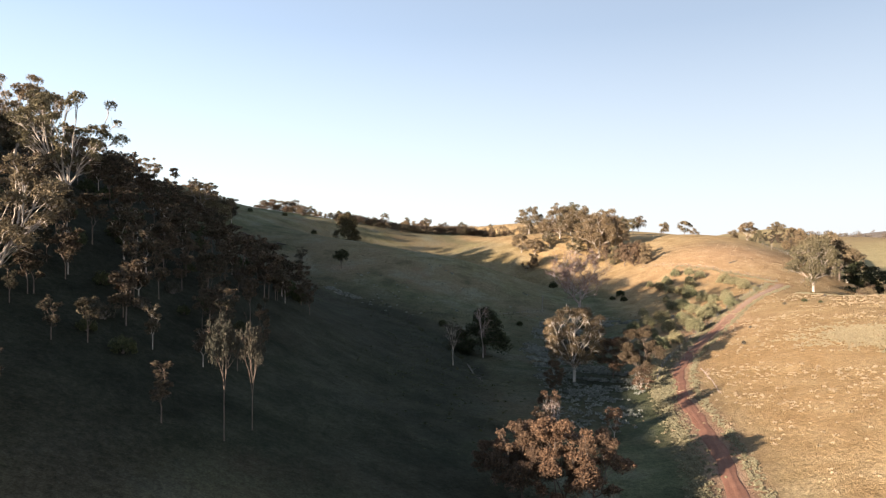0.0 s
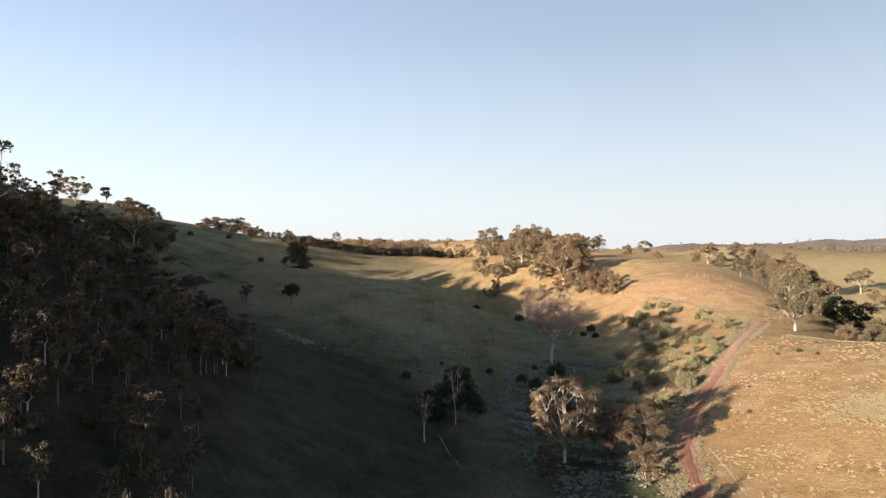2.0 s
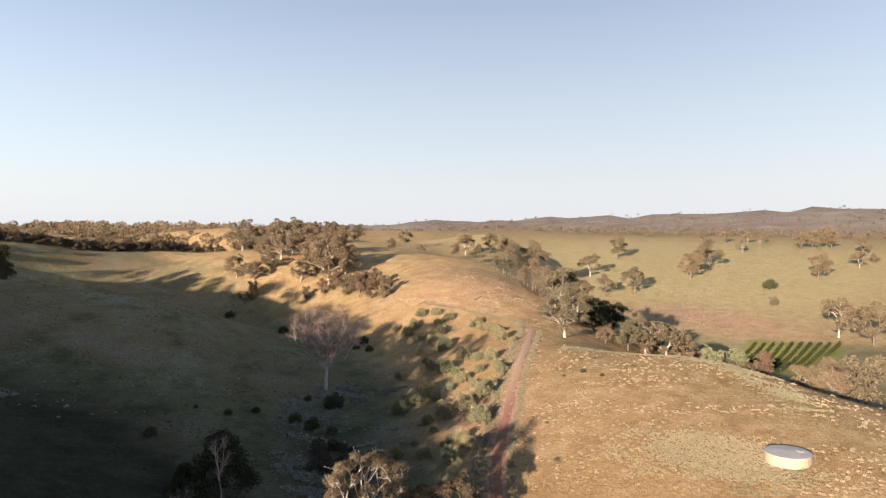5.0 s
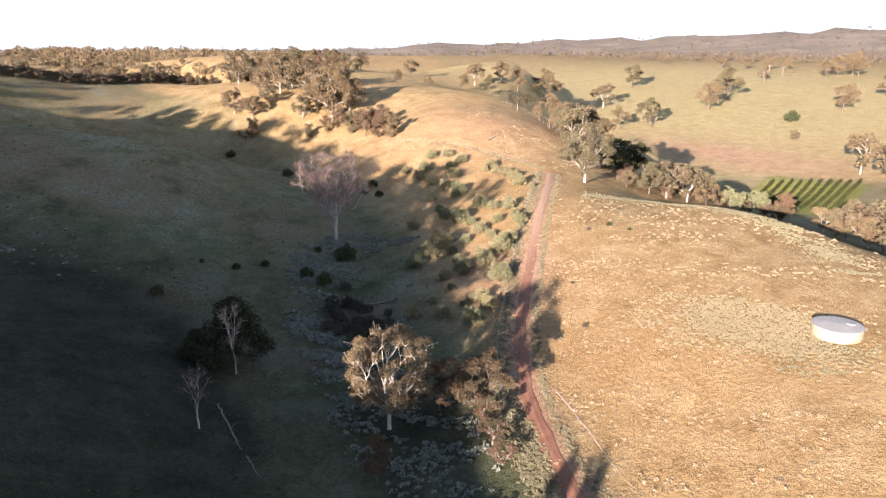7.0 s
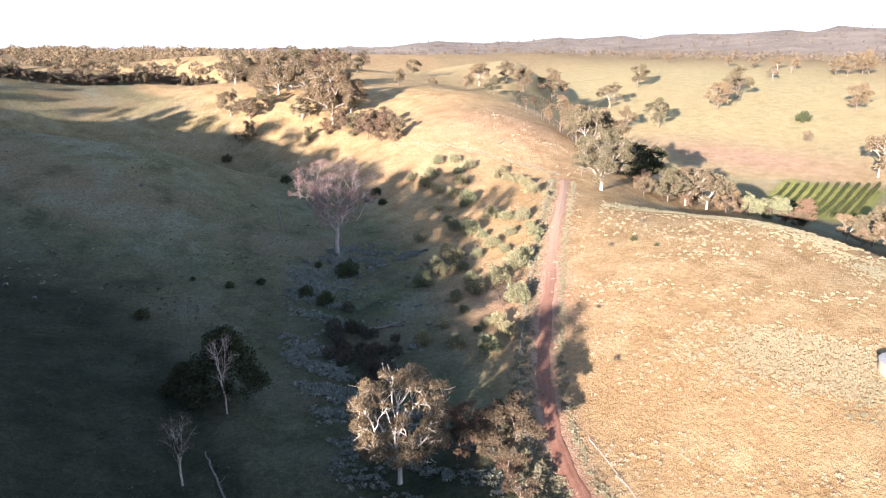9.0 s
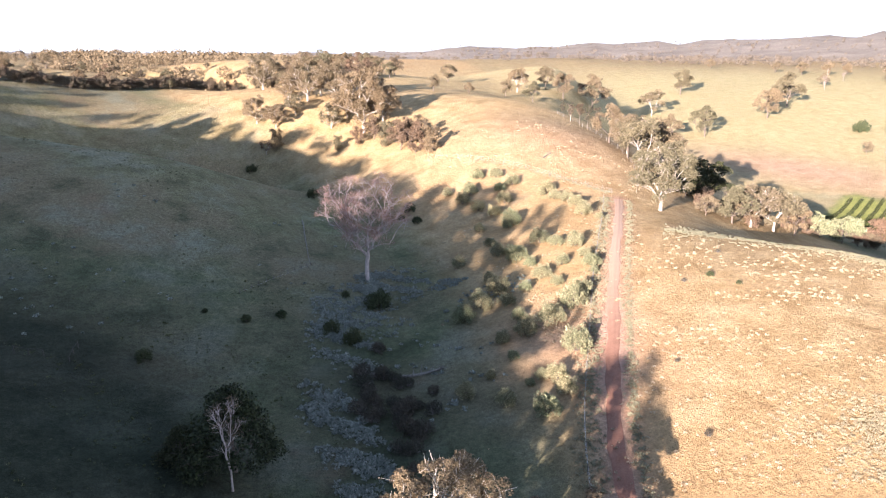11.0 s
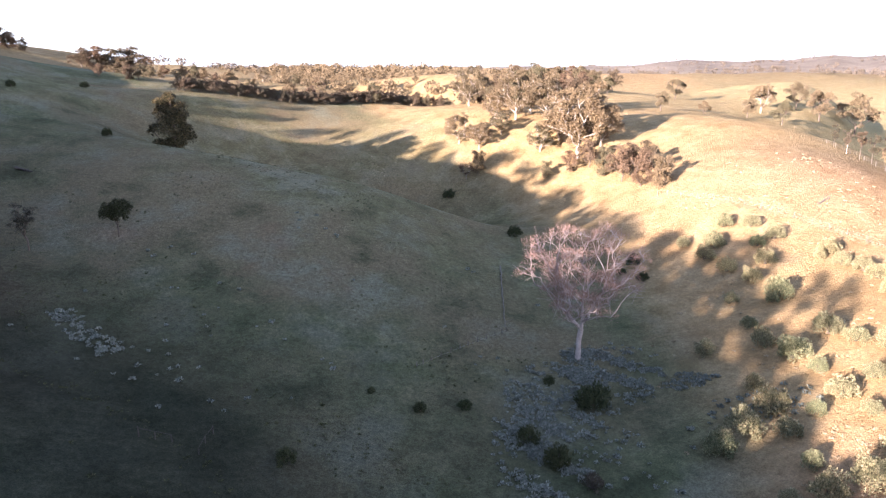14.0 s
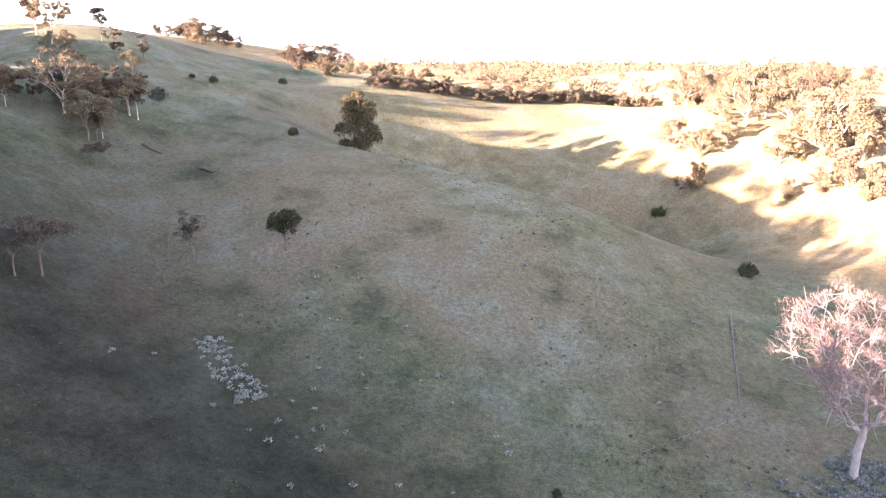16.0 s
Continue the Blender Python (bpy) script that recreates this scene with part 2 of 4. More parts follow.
LAND_MORE = [
    (-4.0, 268.0, -3.40, 34.0, 8.5, -0.310),
    (-20.0, 250.5, 1.50, 36.0, 6.5, -0.270),
    # next two: unseen rises, added to shade the spur and far slope
    (-114.0, 158.0, 8.00, 24.0, 28.0, 0.000),
    (-172, 182, 17, 30, 30, 0),
    (2.4, -0.1, -8.99, 27.0, 94.6, -0.044),
    (261.6, 256.1, -10.58, 17.2, 29.3, -1.009),
    (-98.6, 146.5, -19.77, 29.6, 26.1, -0.322),
    (299.9, 358.9, -8.60, 92.4, 26.4, -1.329),
    (-43.7, 363.7, 6.49, 48.1, 55.9, -1.095),
    (-49.2, 261.7, 5.10, 17.2, 53.6, 0.208),
    (31.4, 239.4, 4.83, 17.2, 60.2, 1.433),
]
LAND_FINE = [
    (109.7, 272.6, 4.04, 17.2, 60.2, 1.159),
    (82.3, 237.5, 3.29, 18.1, 60.4, 0.680),
    (37.6, 275.4, 5.69, 17.2, 60.2, -0.600),
    (-56.3, 210.9, -4.34, 17.2, 60.2, 0.426),
    (-104.8, 266.2, -3.31, 17.2, 54.2, -1.323),
    (-13.2, 245.1, -1.30, 31.2, 95.3, 1.255),
    (-48.5, 224.3, -1.45, 23.0, 80.6, 0.520),
    (-38.4, 232.9, -1.61, 24.0, 83.9, 0.314),
    (-2, 268, -4.6, 45, 13, -0.45),
    (-8, 240, -0.7, 34, 7, -0.45),
    # unseen rise, added to shade the hillside wood
    (-100, -8, 5.0, 45, 25, 0),
    (-75, 316, -3.9, 18, 14, 0),
    (-100, 335, -1.6, 24, 20, 0),
    (-75, 362, -1.5, 30, 18, 0),
    (-38, 352, -3.9, 20, 11, 0),
    (-110, 360, -3.1, 30, 22, 0),
    (-58, 325, -1.8, 12, 9, 0),
    (-10, 362, -0.8, 22, 12, 0),
    (-85, 390, -5.2, 40, 24, 0),
    (101, 136, 2.8, 8, 14, 0),
]


# ---- land ----
def bell(x, y, cx, cy, rx, ry, turn=0.0):
    c, s = math.cos(turn), math.sin(turn)
    u, v = ((x - cx) * c + (y - cy) * s) / rx, (-(x - cx) * s + (y - cy) * c) / ry
    return np.exp(-0.5 * (u * u + v * v))


def smooth(a, b, v):
    t = np.clip((v - a) / (b - a), 0, 1)
    return t * t * (3 - 2 * t)


def ripple(x, y):
    """Low undulation of the turf."""
    r = 0.0
    for k, (f, a) in enumerate(((0.021, 0.55), (0.047, 0.3), (0.11, 0.13), (0.27, 0.06), (0.61, 0.03))):
        p, q = 1.7 * k + 0.4, 2.3 * k + 1.1
        r = r + a * np.sin(f * (x * 0.9 + y * 0.45) + p + 1.3 * np.sin(f * (y * 0.8 - x * 0.3) + q)) * np.cos(f * (y * 0.85 - x * 0.6) + q)
    return r


GULLY = [(-40, 178), (-28, 171), (-18, 167), (-9, 160), (-5, 155), (0.5, 142.5), (4, 128), (6, 112)]


POOL = [(3.5, 83), (8, 83), (12, 82.4), (15, 81.5), (19.5, 79)]


def gully(x, y):
    """A narrow washed-out drain down the hollow, and the pool that it ends in."""
    out = 0.0 * x
    for (ax, ay), (bx, by) in list(zip(GULLY, GULLY[1:])) + list(zip(POOL, POOL[1:])):
        t = np.clip(((x - ax) * (bx - ax) + (y - ay) * (by - ay)) / ((bx - ax) ** 2 + (by - ay) ** 2), 0, 1)
        out = np.maximum(out, 0.55 * np.exp(-(((x - ax - t * (bx - ax)) ** 2 + (y - ay - t * (by - ay)) ** 2) / 1.6)))
    return out


RANGE_BEARING = (-180, -40, 0, 16, 21, 24, 28, 32, 35, 39, 43, 49, 57, 66, 80, 110, 180)
RANGE_SLOPE = (0.004, 0.004, 0.002, 0.001, 0.004, 0.0095, 0.0075, 0.0105, 0.013, 0.0135, 0.015, 0.019, 0.0215, 0.02, 0.016, 0.006, 0.004)


def height(x, y):
    x, y = np.asarray(x, float), np.asarray(y, float)
    z = BASE + 0.0 * x
    for cx, cy, h, rx, ry, turn in LAND + LAND_MORE + LAND_FINE:
        z = z + h * bell(x, y, cx, cy, rx, ry, turn)
    d = np.hypot(x, y - 60)
    z = z + ripple(x, y) * smooth(0, 40, d + 40) * np.where(d > 400, 2.5, 1.0)
    z = z - gully(x, y)
    # the broad paddock across the valley: one even slope up to a long rounded crest
    reach, side = np.hypot(x + 3, y - 42), np.degrees(np.arctan2(x + 3, y - 42))
    slope = np.sin(np.clip((reach - 290) / 440, 0, 1) * (math.pi / 2)) ** 1.2
    even = -19 + (47 - 0.2 * np.clip(side - 38, 0, 30)) * slope + 0.5 * ripple(x, y)
    k = smooth(29, 38, side) * (1 - smooth(68, 78, side)) * smooth(285, 335, reach) * (1 - smooth(850, 1100, reach))
    z = z + (even - z) * k
    z = z - 4.5 * smooth(400, 460, reach) * (1 - smooth(720, 900, reach)) * smooth(-30, -15, side) * (1 - smooth(10, 18, side))
    bearing = np.degrees(np.arctan2(x, y - 60))
    rise = np.interp(bearing, RANGE_BEARING, RANGE_SLOPE) * 2300 + 22
    rough = 1 + 0.08 * np.sin(bearing * 1.9) * np.sin(bearing * 0.73 + 1) + 0.07 * np.sin(bearing * 6.1 + d * 0.004) + 0.05 * np.sin(x * 0.011) * np.cos(y * 0.013)
    return z + smooth(1100, 2300, d) * rise * rough - smooth(2600, 4300, d) * 40


def ground_z(x, y):
    return float(height(x, y))


TRACK = [(19.5, 36), (24.8, 57.7), (28.8, 74), (32.2, 92), (35, 102.5), (38.2, 110.5), (41.5, 117), (46.6, 125.4), (55.1, 137.5), (67.4, 154.8), (82.6, 174.8), (91.5, 187)]


def along(points, step):
    """Evenly spaced places on a smooth line through the points."""
    p = np.array(points, float)
    seg = np.r_[0, np.cumsum(np.hypot(*np.diff(p, axis=0).T))]
    s = np.arange(0, seg[-1], step)
    k = np.clip(np.searchsorted(seg, s, side="right") - 1, 0, len(p) - 2)
    t = ((s - seg[k]) / (seg[k + 1] - seg[k]))[:, None]
    p0, p1, p2, p3 = p[np.maximum(k - 1, 0)], p[k], p[k + 1], p[np.minimum(k + 2, len(p) - 1)]
    return 0.5 * (2 * p1 + (p2 - p0) * t + (2 * p0 - 5 * p1 + 4 * p2 - p3) * t ** 2 + (3 * p1 - p0 - 3 * p2 + p3) * t ** 3)


def mesh_of(name, verts, faces, material, smooth_faces=False):
    me = bpy.data.meshes.new(name)
    me.from_pydata(np.asarray(verts).tolist(), [], faces if isinstance(faces, list) else faces.tolist())
    me.materials.append(material)
    if smooth_faces:
        me.polygons.foreach_set("use_smooth", np.ones(len(me.polygons), bool))
    me.update()
    return me


def spaced(lo, hi, step, reach, growth):
    mid = list(np.arange(lo, hi + step / 2, step))
    a, b, g = mid[0], mid[-1], step
    while b < reach:
        g *= growth
        a, b = a - g, b + g
        mid = [a] + mid + [b]
    return np.array(mid)


def build_ground():
    xs, ys = spaced(-115, 215, 1.6, 4400, 1.07), spaced(-5, 345, 1.6, 4400, 1.07)
    gx, gy = np.meshgrid(xs, ys)
    x, y = gx.ravel(), gy.ravel()
    w, h = len(xs), len(ys)
    i = np.arange(w * h).reshape(h, w)
    faces = np.stack([i[:-1, :-1], i[:-1, 1:], i[1:, 1:], i[1:, :-1]], -1).reshape(-1, 4)
    me = mesh_of("ground", np.c_[x, y, height(x, y)], faces, PASTURE, True)
    line = along(TRACK, 2.0)
    off = np.full(len(x), 1e9)
    for px, py in line:
        off = np.minimum(off, np.hypot(x - px, y - py))
    # dry stands: the knoll and the tank hill east of the creek, and the far slope under the hedge
    creek = np.interp(y, (0, 60, 110, 140, 180, 220, 260, 300, 340), (18, 20, 30, 36, 44, 46, 36, 25, 0))
    dry = smooth(0, 14, x - creek) * (1 - smooth(150, 175, x - 0.25 * (y - 180)))
    dry = np.maximum(dry, 0.7 * bell(x, y, 45, 300, 34, 24))
    # spur top tinted lighter in place of the extra sky light there
    dry = np.maximum(dry, 0.17 * bell(x, y, -8, 238, 30, 22))
    dry = np.where(np.hypot(x, y) > 360, np.maximum(dry, 0.72), dry)
    dry = np.maximum(dry, 0.4 * bell(x, y, -8, 305, 50, 17))
    far_green = bell(x, y, 330, 400, 130, 110)
    dry = np.clip(dry * (1 - 0.7 * far_green) + 0.25 * far_green, 0, 1)
    red = 0.8 * bell(x, y, 262, 292, 42, 17, -1.2) + 0.35 * bell(x, y, 95, 225, 22, 18) + 0.9 * np.exp(-(off / 2.2) ** 2)
    red = np.clip(red + 0.5 * bell(x, y, 52, 141, 6, 9) + 0.34 * bell(x, y, -42.5, 183, 7, 5) + 0.34 * bell(x, y, -37, 166, 9, 7) + 0.3 * bell(x, y, -31, 208.5, 2.6, 1.8), 0, 1)
    d = np.hypot(x, y - 60)
    # leaf litter under the hillside wood, darkened for shade; scrub over the far range
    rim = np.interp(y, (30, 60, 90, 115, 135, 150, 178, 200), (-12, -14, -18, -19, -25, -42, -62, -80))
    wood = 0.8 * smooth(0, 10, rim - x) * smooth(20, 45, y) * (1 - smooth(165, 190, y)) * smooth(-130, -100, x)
    # haze is put into this far scrub colour
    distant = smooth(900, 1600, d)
    lush = np.clip(far_green * 1.1, 0, 0.7) * (1 - np.clip(red, 0, 1))
    # dark grass with shade painted in: hollow below the wood, drain, under trees
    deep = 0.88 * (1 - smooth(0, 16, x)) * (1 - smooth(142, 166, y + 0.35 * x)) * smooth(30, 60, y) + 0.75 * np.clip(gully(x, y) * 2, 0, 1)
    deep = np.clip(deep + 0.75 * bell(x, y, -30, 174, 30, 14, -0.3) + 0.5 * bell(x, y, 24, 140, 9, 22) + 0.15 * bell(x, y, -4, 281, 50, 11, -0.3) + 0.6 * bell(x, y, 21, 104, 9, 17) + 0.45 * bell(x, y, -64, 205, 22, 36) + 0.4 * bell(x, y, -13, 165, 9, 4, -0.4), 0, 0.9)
    # mown green grass between the vine rows
    u, v = (x - 236) * 0.902 + (y - 229) * 0.431, (x - 236) * 0.431 - (y - 229) * 0.902
    sward = (1 - smooth(25, 29, np.abs(u))) * (1 - smooth(17, 21, np.abs(v)))
    red, lush = red * (1 - sward), lush * (1 - sward)
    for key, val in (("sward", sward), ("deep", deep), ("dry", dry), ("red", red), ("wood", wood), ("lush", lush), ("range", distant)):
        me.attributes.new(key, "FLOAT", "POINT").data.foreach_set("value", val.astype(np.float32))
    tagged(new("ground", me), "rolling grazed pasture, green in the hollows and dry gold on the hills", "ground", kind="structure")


def build_track():
    c = along(TRACK, 0.8)
    t = np.gradient(c, axis=0)
    t /= np.linalg.norm(t, axis=1)[:, None]
    n = np.c_[t[:, 1], -t[:, 0]]
    # two worn wheel ruts with a crown between them
    prof = ((-1.15, -0.02), (-0.9, 0.06), (-0.6, 0.02), (-0.3, 0.07), (0, 0.1), (0.3, 0.07), (0.6, 0.02), (0.9, 0.06), (1.15, -0.02))
    k = np.arange(len(c))
    cols = []
    for o, up in prof:
        wob = 0.7 * o * (1 + 0.14 * np.sin(k * 0.31 + o) + 0.1 * np.sin(k * 0.83 + 2 * o))
        p = c + n * wob[:, None]
        cols.append(np.c_[p, height(p[:, 0], p[:, 1]) + up + 0.03])
    v = np.stack(cols, 1)
    m = len(prof)
    i = np.arange(len(c) * m).reshape(-1, m)
    faces = np.stack([i[:-1, :-1], i[:-1, 1:], i[1:, 1:], i[1:, :-1]], -1).reshape(-1, 4)
    me = mesh_of("road", v.reshape(-1, 3), faces, RED_EARTH, True)
    # dry dust on the upper stretch
    me.attributes.new("dust", "FLOAT", "POINT").data.foreach_set("value", (0.75 * smooth(128, 165, v.reshape(-1, 3)[:, 1])).astype(np.float32))
    tagged(new("road", me), "narrow red earth farm track with worn wheel ruts", "track", kind="structure")


def build_pool():
    c = along(POOL, 0.5)
    n = len(c)
    level = float(np.sort(height(c[:, 0], c[:, 1]))[n // 2]) + 0.22
    t = np.gradient(c, axis=0)
    t /= np.linalg.norm(t, axis=1)[:, None]
    side = np.c_[t[:, 1], -t[:, 0]] * (0.85 * np.sin(np.linspace(0.15, 3.0, n)) ** 0.5 * (1 + 0.25 * np.sin(np.arange(n) * 0.9)))[:, None]
    v = np.stack([np.c_[c - side, np.full(n, level)], np.c_[c + side, np.full(n, level)]], 1).reshape(-1, 3)
    i = np.arange(2 * n).reshape(-1, 2)
    f = np.stack([i[:-1, 0], i[:-1, 1], i[1:, 1], i[1:, 0]], -1)
    tagged(new("water", mesh_of("water", v, f, WATER)), "narrow still creek pool under the gums", "water", kind="structure")


build_ground()
build_track()
build_pool()


# ---- plants ----
def tubes(segs):
    """Tapered limbs: (start, end, start radius, end radius, sides)."""
    verts, faces = [], []
    for p, q, r0, r1, n in segs:
        d = (q - p) / (np.linalg.norm(q - p) + 1e-9)
        a = np.cross(d, (0.3, 0.9, 0.2) if abs(d[2]) > 0.8 else (0, 0, 1))
        a /= np.linalg.norm(a)
        b = np.cross(d, a)
        ang = np.arange(n) * (2 * math.pi / n)
        ring = np.cos(ang)[:, None] * a + np.sin(ang)[:, None] * b
        k = len(verts)
        verts.extend((p - d * r0 * 0.3 + ring * r0).tolist())
        verts.extend((q + ring * r1).tolist())
        faces += [(k + j, k + (j + 1) % n, k + n + (j + 1) % n, k + n + j) for j in range(n)]
    return verts, faces


def grow(rng, length, radius, levels, kids, angle, shrink=0.72, up=0.12, wobble=0.16, lean=0.04, sides=0.0, first=0.5):
    """Limbs and leaf places. sides: how many side limbs each stretch of the trunk above first bears."""
    segs, tips = [], []

    def turned(d, tilt, az):
        a = np.cross(d, (0.31, 0.7, 0.2))
        a /= np.linalg.norm(a)
        return d * math.cos(tilt) + (np.cos(az) * a + np.sin(az) * np.cross(d, a)) * math.sin(tilt)

    def branch(p, d, ln, r, lev):
        n = 6 if lev == 0 else 3
        for j in range(n):
            d = d + rng.normal(0, wobble * (0.4 if lev == 0 else 1), 3) + np.array((0, 0, up * (lev > 0)))
            d = d / np.linalg.norm(d)
            q, r1 = p + d * ln / n, r * (0.93 if lev == 0 else 0.83)
            flare = 1.45 if lev == 0 and j == 0 else 1.0
            segs.append((p, q, r * flare, r1, 8 if lev == 0 else 5 if lev < 3 else 3))
            p, r = q, r1
            if lev >= max(2, levels - 2):
                tips.append(p)
            if lev < levels - 1 and (lev > 0 or j / n >= first) and j < n - 1 and rng.uniform() < sides:
                branch(p, turned(d, angle * rng.uniform(1.2, 2.0), rng.uniform(0, 6.28)), ln * shrink * rng.uniform(0.45, 0.75), r * 0.5, min(lev + 2, levels))
        if lev < levels:
            m = rng.integers(kids[0], kids[1] + 1)
            turn = rng.uniform(0, 6.28)
            for j in range(m):
                branch(p, turned(d, angle * rng.uniform(0.55, 1.35), turn + j * 6.28 / m + rng.uniform(-0.5, 0.5)), ln * shrink * rng.uniform(0.75, 1.2), r * 0.72, lev + 1)

    branch(np.zeros(3), np.array((lean, lean * 0.5, 1.0)), length, radius, 0)
    return segs, np.array(tips)


def leaves(rng, centres, spread, count, size, flat=0.7, long=1.9, away=None):
    """Small bent leaves scattered in tufts round the centres; away: they point off that place, as twigs do."""
    c = centres[rng.integers(0, len(centres), count)]
    off = rng.normal(0, 1, (count, 3))
    off *= (rng.uniform(0.25, 1, count) ** 0.5 / np.linalg.norm(off, axis=1))[:, None]
    p = c + off * spread * np.array((1, 1, flat))
    d = rng.normal(0, 1, (count, 3)) + off * 0.6
    if away is not None:
        out = p - away
        d = d * 0.55 + out / np.linalg.norm(out, axis=1)[:, None] + np.array((0, 0, 0.25))
    d /= np.linalg.norm(d, axis=1)[:, None]
    s = np.cross(d, rng.normal(0, 1, (count, 3)))
    s /= np.linalg.norm(s, axis=1)[:, None]
    z = size * rng.uniform(0.6, 1.4, (count, 1))
    bend = np.cross(d, s) * z * 0.2
    v = np.stack([p - d * z * long / 2, p + s * z / 2 + bend, p + d * z * long / 2, p - s * z / 2 + bend], 1).reshape(-1, 3)
    return v, np.arange(count * 4).reshape(-1, 4)


SPECIES = {}


def species(key, seed, trunk, bark, leaf, spread, count, size, flat=0.7, wide=1.0, trim=None, long=1.9):
    """A tree one metre high, to be scaled: its trunk with limbs, and its crown."""
    rng = np.random.default_rng(seed)
    segs, tips = grow(rng, **trunk)
    if trim is not None:
        tips = tips[tips[:, 2] > trim * tips[:, 2].max()]
    v, f = tubes(segs)
    v = np.array(v)
    lv, lf = leaves(rng, tips, spread, count, size, flat, long) if count else (np.zeros((0, 3)), np.zeros((0, 4), int))
    top = max(v[:, 2].max(), lv[:, 2].max() if count else 0)
    k = np.array((wide, wide, 1.0)) / top
    SPECIES[key] = (mesh_of("trunk", v * k, f, bark, True), mesh_of("crown", lv * k, lf, leaf) if count else None)


def skeleton_to(rng, places, fork, top, reach):
    """Nodes and parents of limbs that leave the trunk and run to every place, sharing ways."""
    bow = rng.normal(0, 0.03, 2)
    nodes = [np.array((bow[0] * (h / top) ** 2, bow[1] * (h / top) ** 2, h)) for h in np.linspace(0, fork, 5)]
    parent, way = [-1, 0, 1, 2, 3], [0.0] * 5
    for q in places[np.argsort(np.linalg.norm(places - nodes[-1], axis=1))]:
        p = np.array(nodes[2:])
        gap = np.linalg.norm(p - q, axis=1)
        cost = gap + reach * np.array(way[2:]) + 1.5 * np.maximum(0, p[:, 2] - q[2] + 0.4 * np.linalg.norm(p[:, :2] - q[:2], axis=1)) + 0.3 * (np.arange(len(p)) < 2)
        k = int(np.argmin(cost)) + 2
        s0 = nodes[k]
        bend = s0 + (q - s0) * np.array((0.4, 0.4, 0.65)) + rng.normal(0, 0.06, 3) * gap[k - 2]
        last, w0 = k, way[k]
        n = 5 if gap[k - 2] > 0.12 else 3
        for t in np.linspace(0, 1, n + 1)[1:]:
            nodes.append(s0 * (1 - t) ** 2 + 2 * bend * t * (1 - t) + q * t * t + rng.normal(0, 0.004, 3))
            way.append(w0 + gap[k - 2] * t)
            parent.append(last)
            last = len(nodes) - 1
    return np.array(nodes), np.array(parent)


def crowned(key, seed, bark, leaf, lumps, middle, half, fork, reach, lump, count, size, cone=0.0, hollow=0.45, stout=0.02, long=1.9, vee=0.0, sub=4, power=0.48, stray=0.6):
    """A tree one metre high: a trunk that forks, limbs that share their way to each lump of foliage, twigs inside the lump.
    middle, half: the crown's height and half axes. vee: narrows the foot of the crown. long over 6 makes bare twigs of the leaves."""
    rng = np.random.default_rng(seed)
    d = rng.normal(0, 1, (lumps, 3))
    d /= np.linalg.norm(d, axis=1)[:, None]
    d *= rng.uniform(hollow, 1, (lumps, 1))
    c = d * np.array((half[0], half[0], half[1])) + np.array((0, 0, middle))
    k = np.clip((c[:, 2] - middle + half[1]) / (2 * half[1]), 0, 1)
    if cone > 0.5:
        k = rng.uniform(0.02, 1, lumps)
        ang = rng.uniform(0, 6.283, lumps)
        rad = half[0] * (1.05 - k ** 1.5) * rng.uniform(0.5, 1, lumps) ** 0.5
        c = np.c_[rad * np.cos(ang), rad * np.sin(ang), 0.1 + 0.82 * k]
    elif cone:
        c[:, :2] *= (1 + cone * (0.5 - k) * 1.6)[:, None]
    if vee:
        c[:, :2] *= (1 - vee * (1 - k) ** 1.3)[:, None]
    nodes, parent = skeleton_to(rng, c, middle if cone > 0.5 else fork, 1.0, reach or 0.7)
    load = np.zeros(len(nodes))
    ends = np.setdiff1d(np.arange(len(nodes)), parent)
    load[ends] = 1
    for i in range(len(nodes) - 1, 0, -1):
        load[parent[i]] += load[i]
    r = stout * np.maximum((load / load[0]) ** power, 0.07)
    r[1] *= 1.05
    segs = [(nodes[parent[i]], nodes[i], r[parent[i]] * (1.4 if parent[i] == 0 else 1) if load[parent[i]] < 1.6 * load[i] else r[i] * 1.08, r[i], 8 if load[i] > 0.3 * load[0] else 5 if load[i] > 2 else 4) for i in range(1, len(nodes))]
    for e in ends:
        for _ in range(sub):
            j = parent[e] if rng.uniform() < 0.5 else parent[parent[e]]
            segs.append((nodes[j], nodes[e] + rng.normal(0, lump * stray, 3), r[e] * 0.9, r[e] * 0.3, 3))
    sizes = lump * rng.uniform(0.6, 1.25, lumps)
    pick = rng.choice(lumps, count, p=sizes ** 2 / (sizes ** 2).sum())
    off = rng.normal(0, 1, (count, 3))
    off /= np.linalg.norm(off, axis=1)[:, None]
    off[:, 2] = np.where(rng.uniform(size=count) < 0.6, np.abs(off[:, 2]), off[:, 2])
    off *= (rng.uniform(0.1, 1, count) ** 0.4)[:, None] * (1 + 0.18 * np.sin(off[:, 0] * 7 + pick) * np.cos(off[:, 1] * 6))[:, None]
    at = c[pick] + off * sizes[pick][:, None] * np.array((1, 1, 0.8))
    lv, lf = leaves(rng, at, 0.001, count, size, long=long, away=np.array((0, 0, fork + 0.1)) if long > 6 else None)
    lv = lv[:count * 4]
    v, f = tubes(segs)
    v = np.array(v)
    k = 1 / max(lv[:, 2].max(), v[:, 2].max())
    lv[:, 2] = np.maximum(lv[:, 2], 0.004)
    SPECIES[key] = (mesh_of("trunk", v * k, f, bark, True), mesh_of("crown", lv * k, lf, leaf))


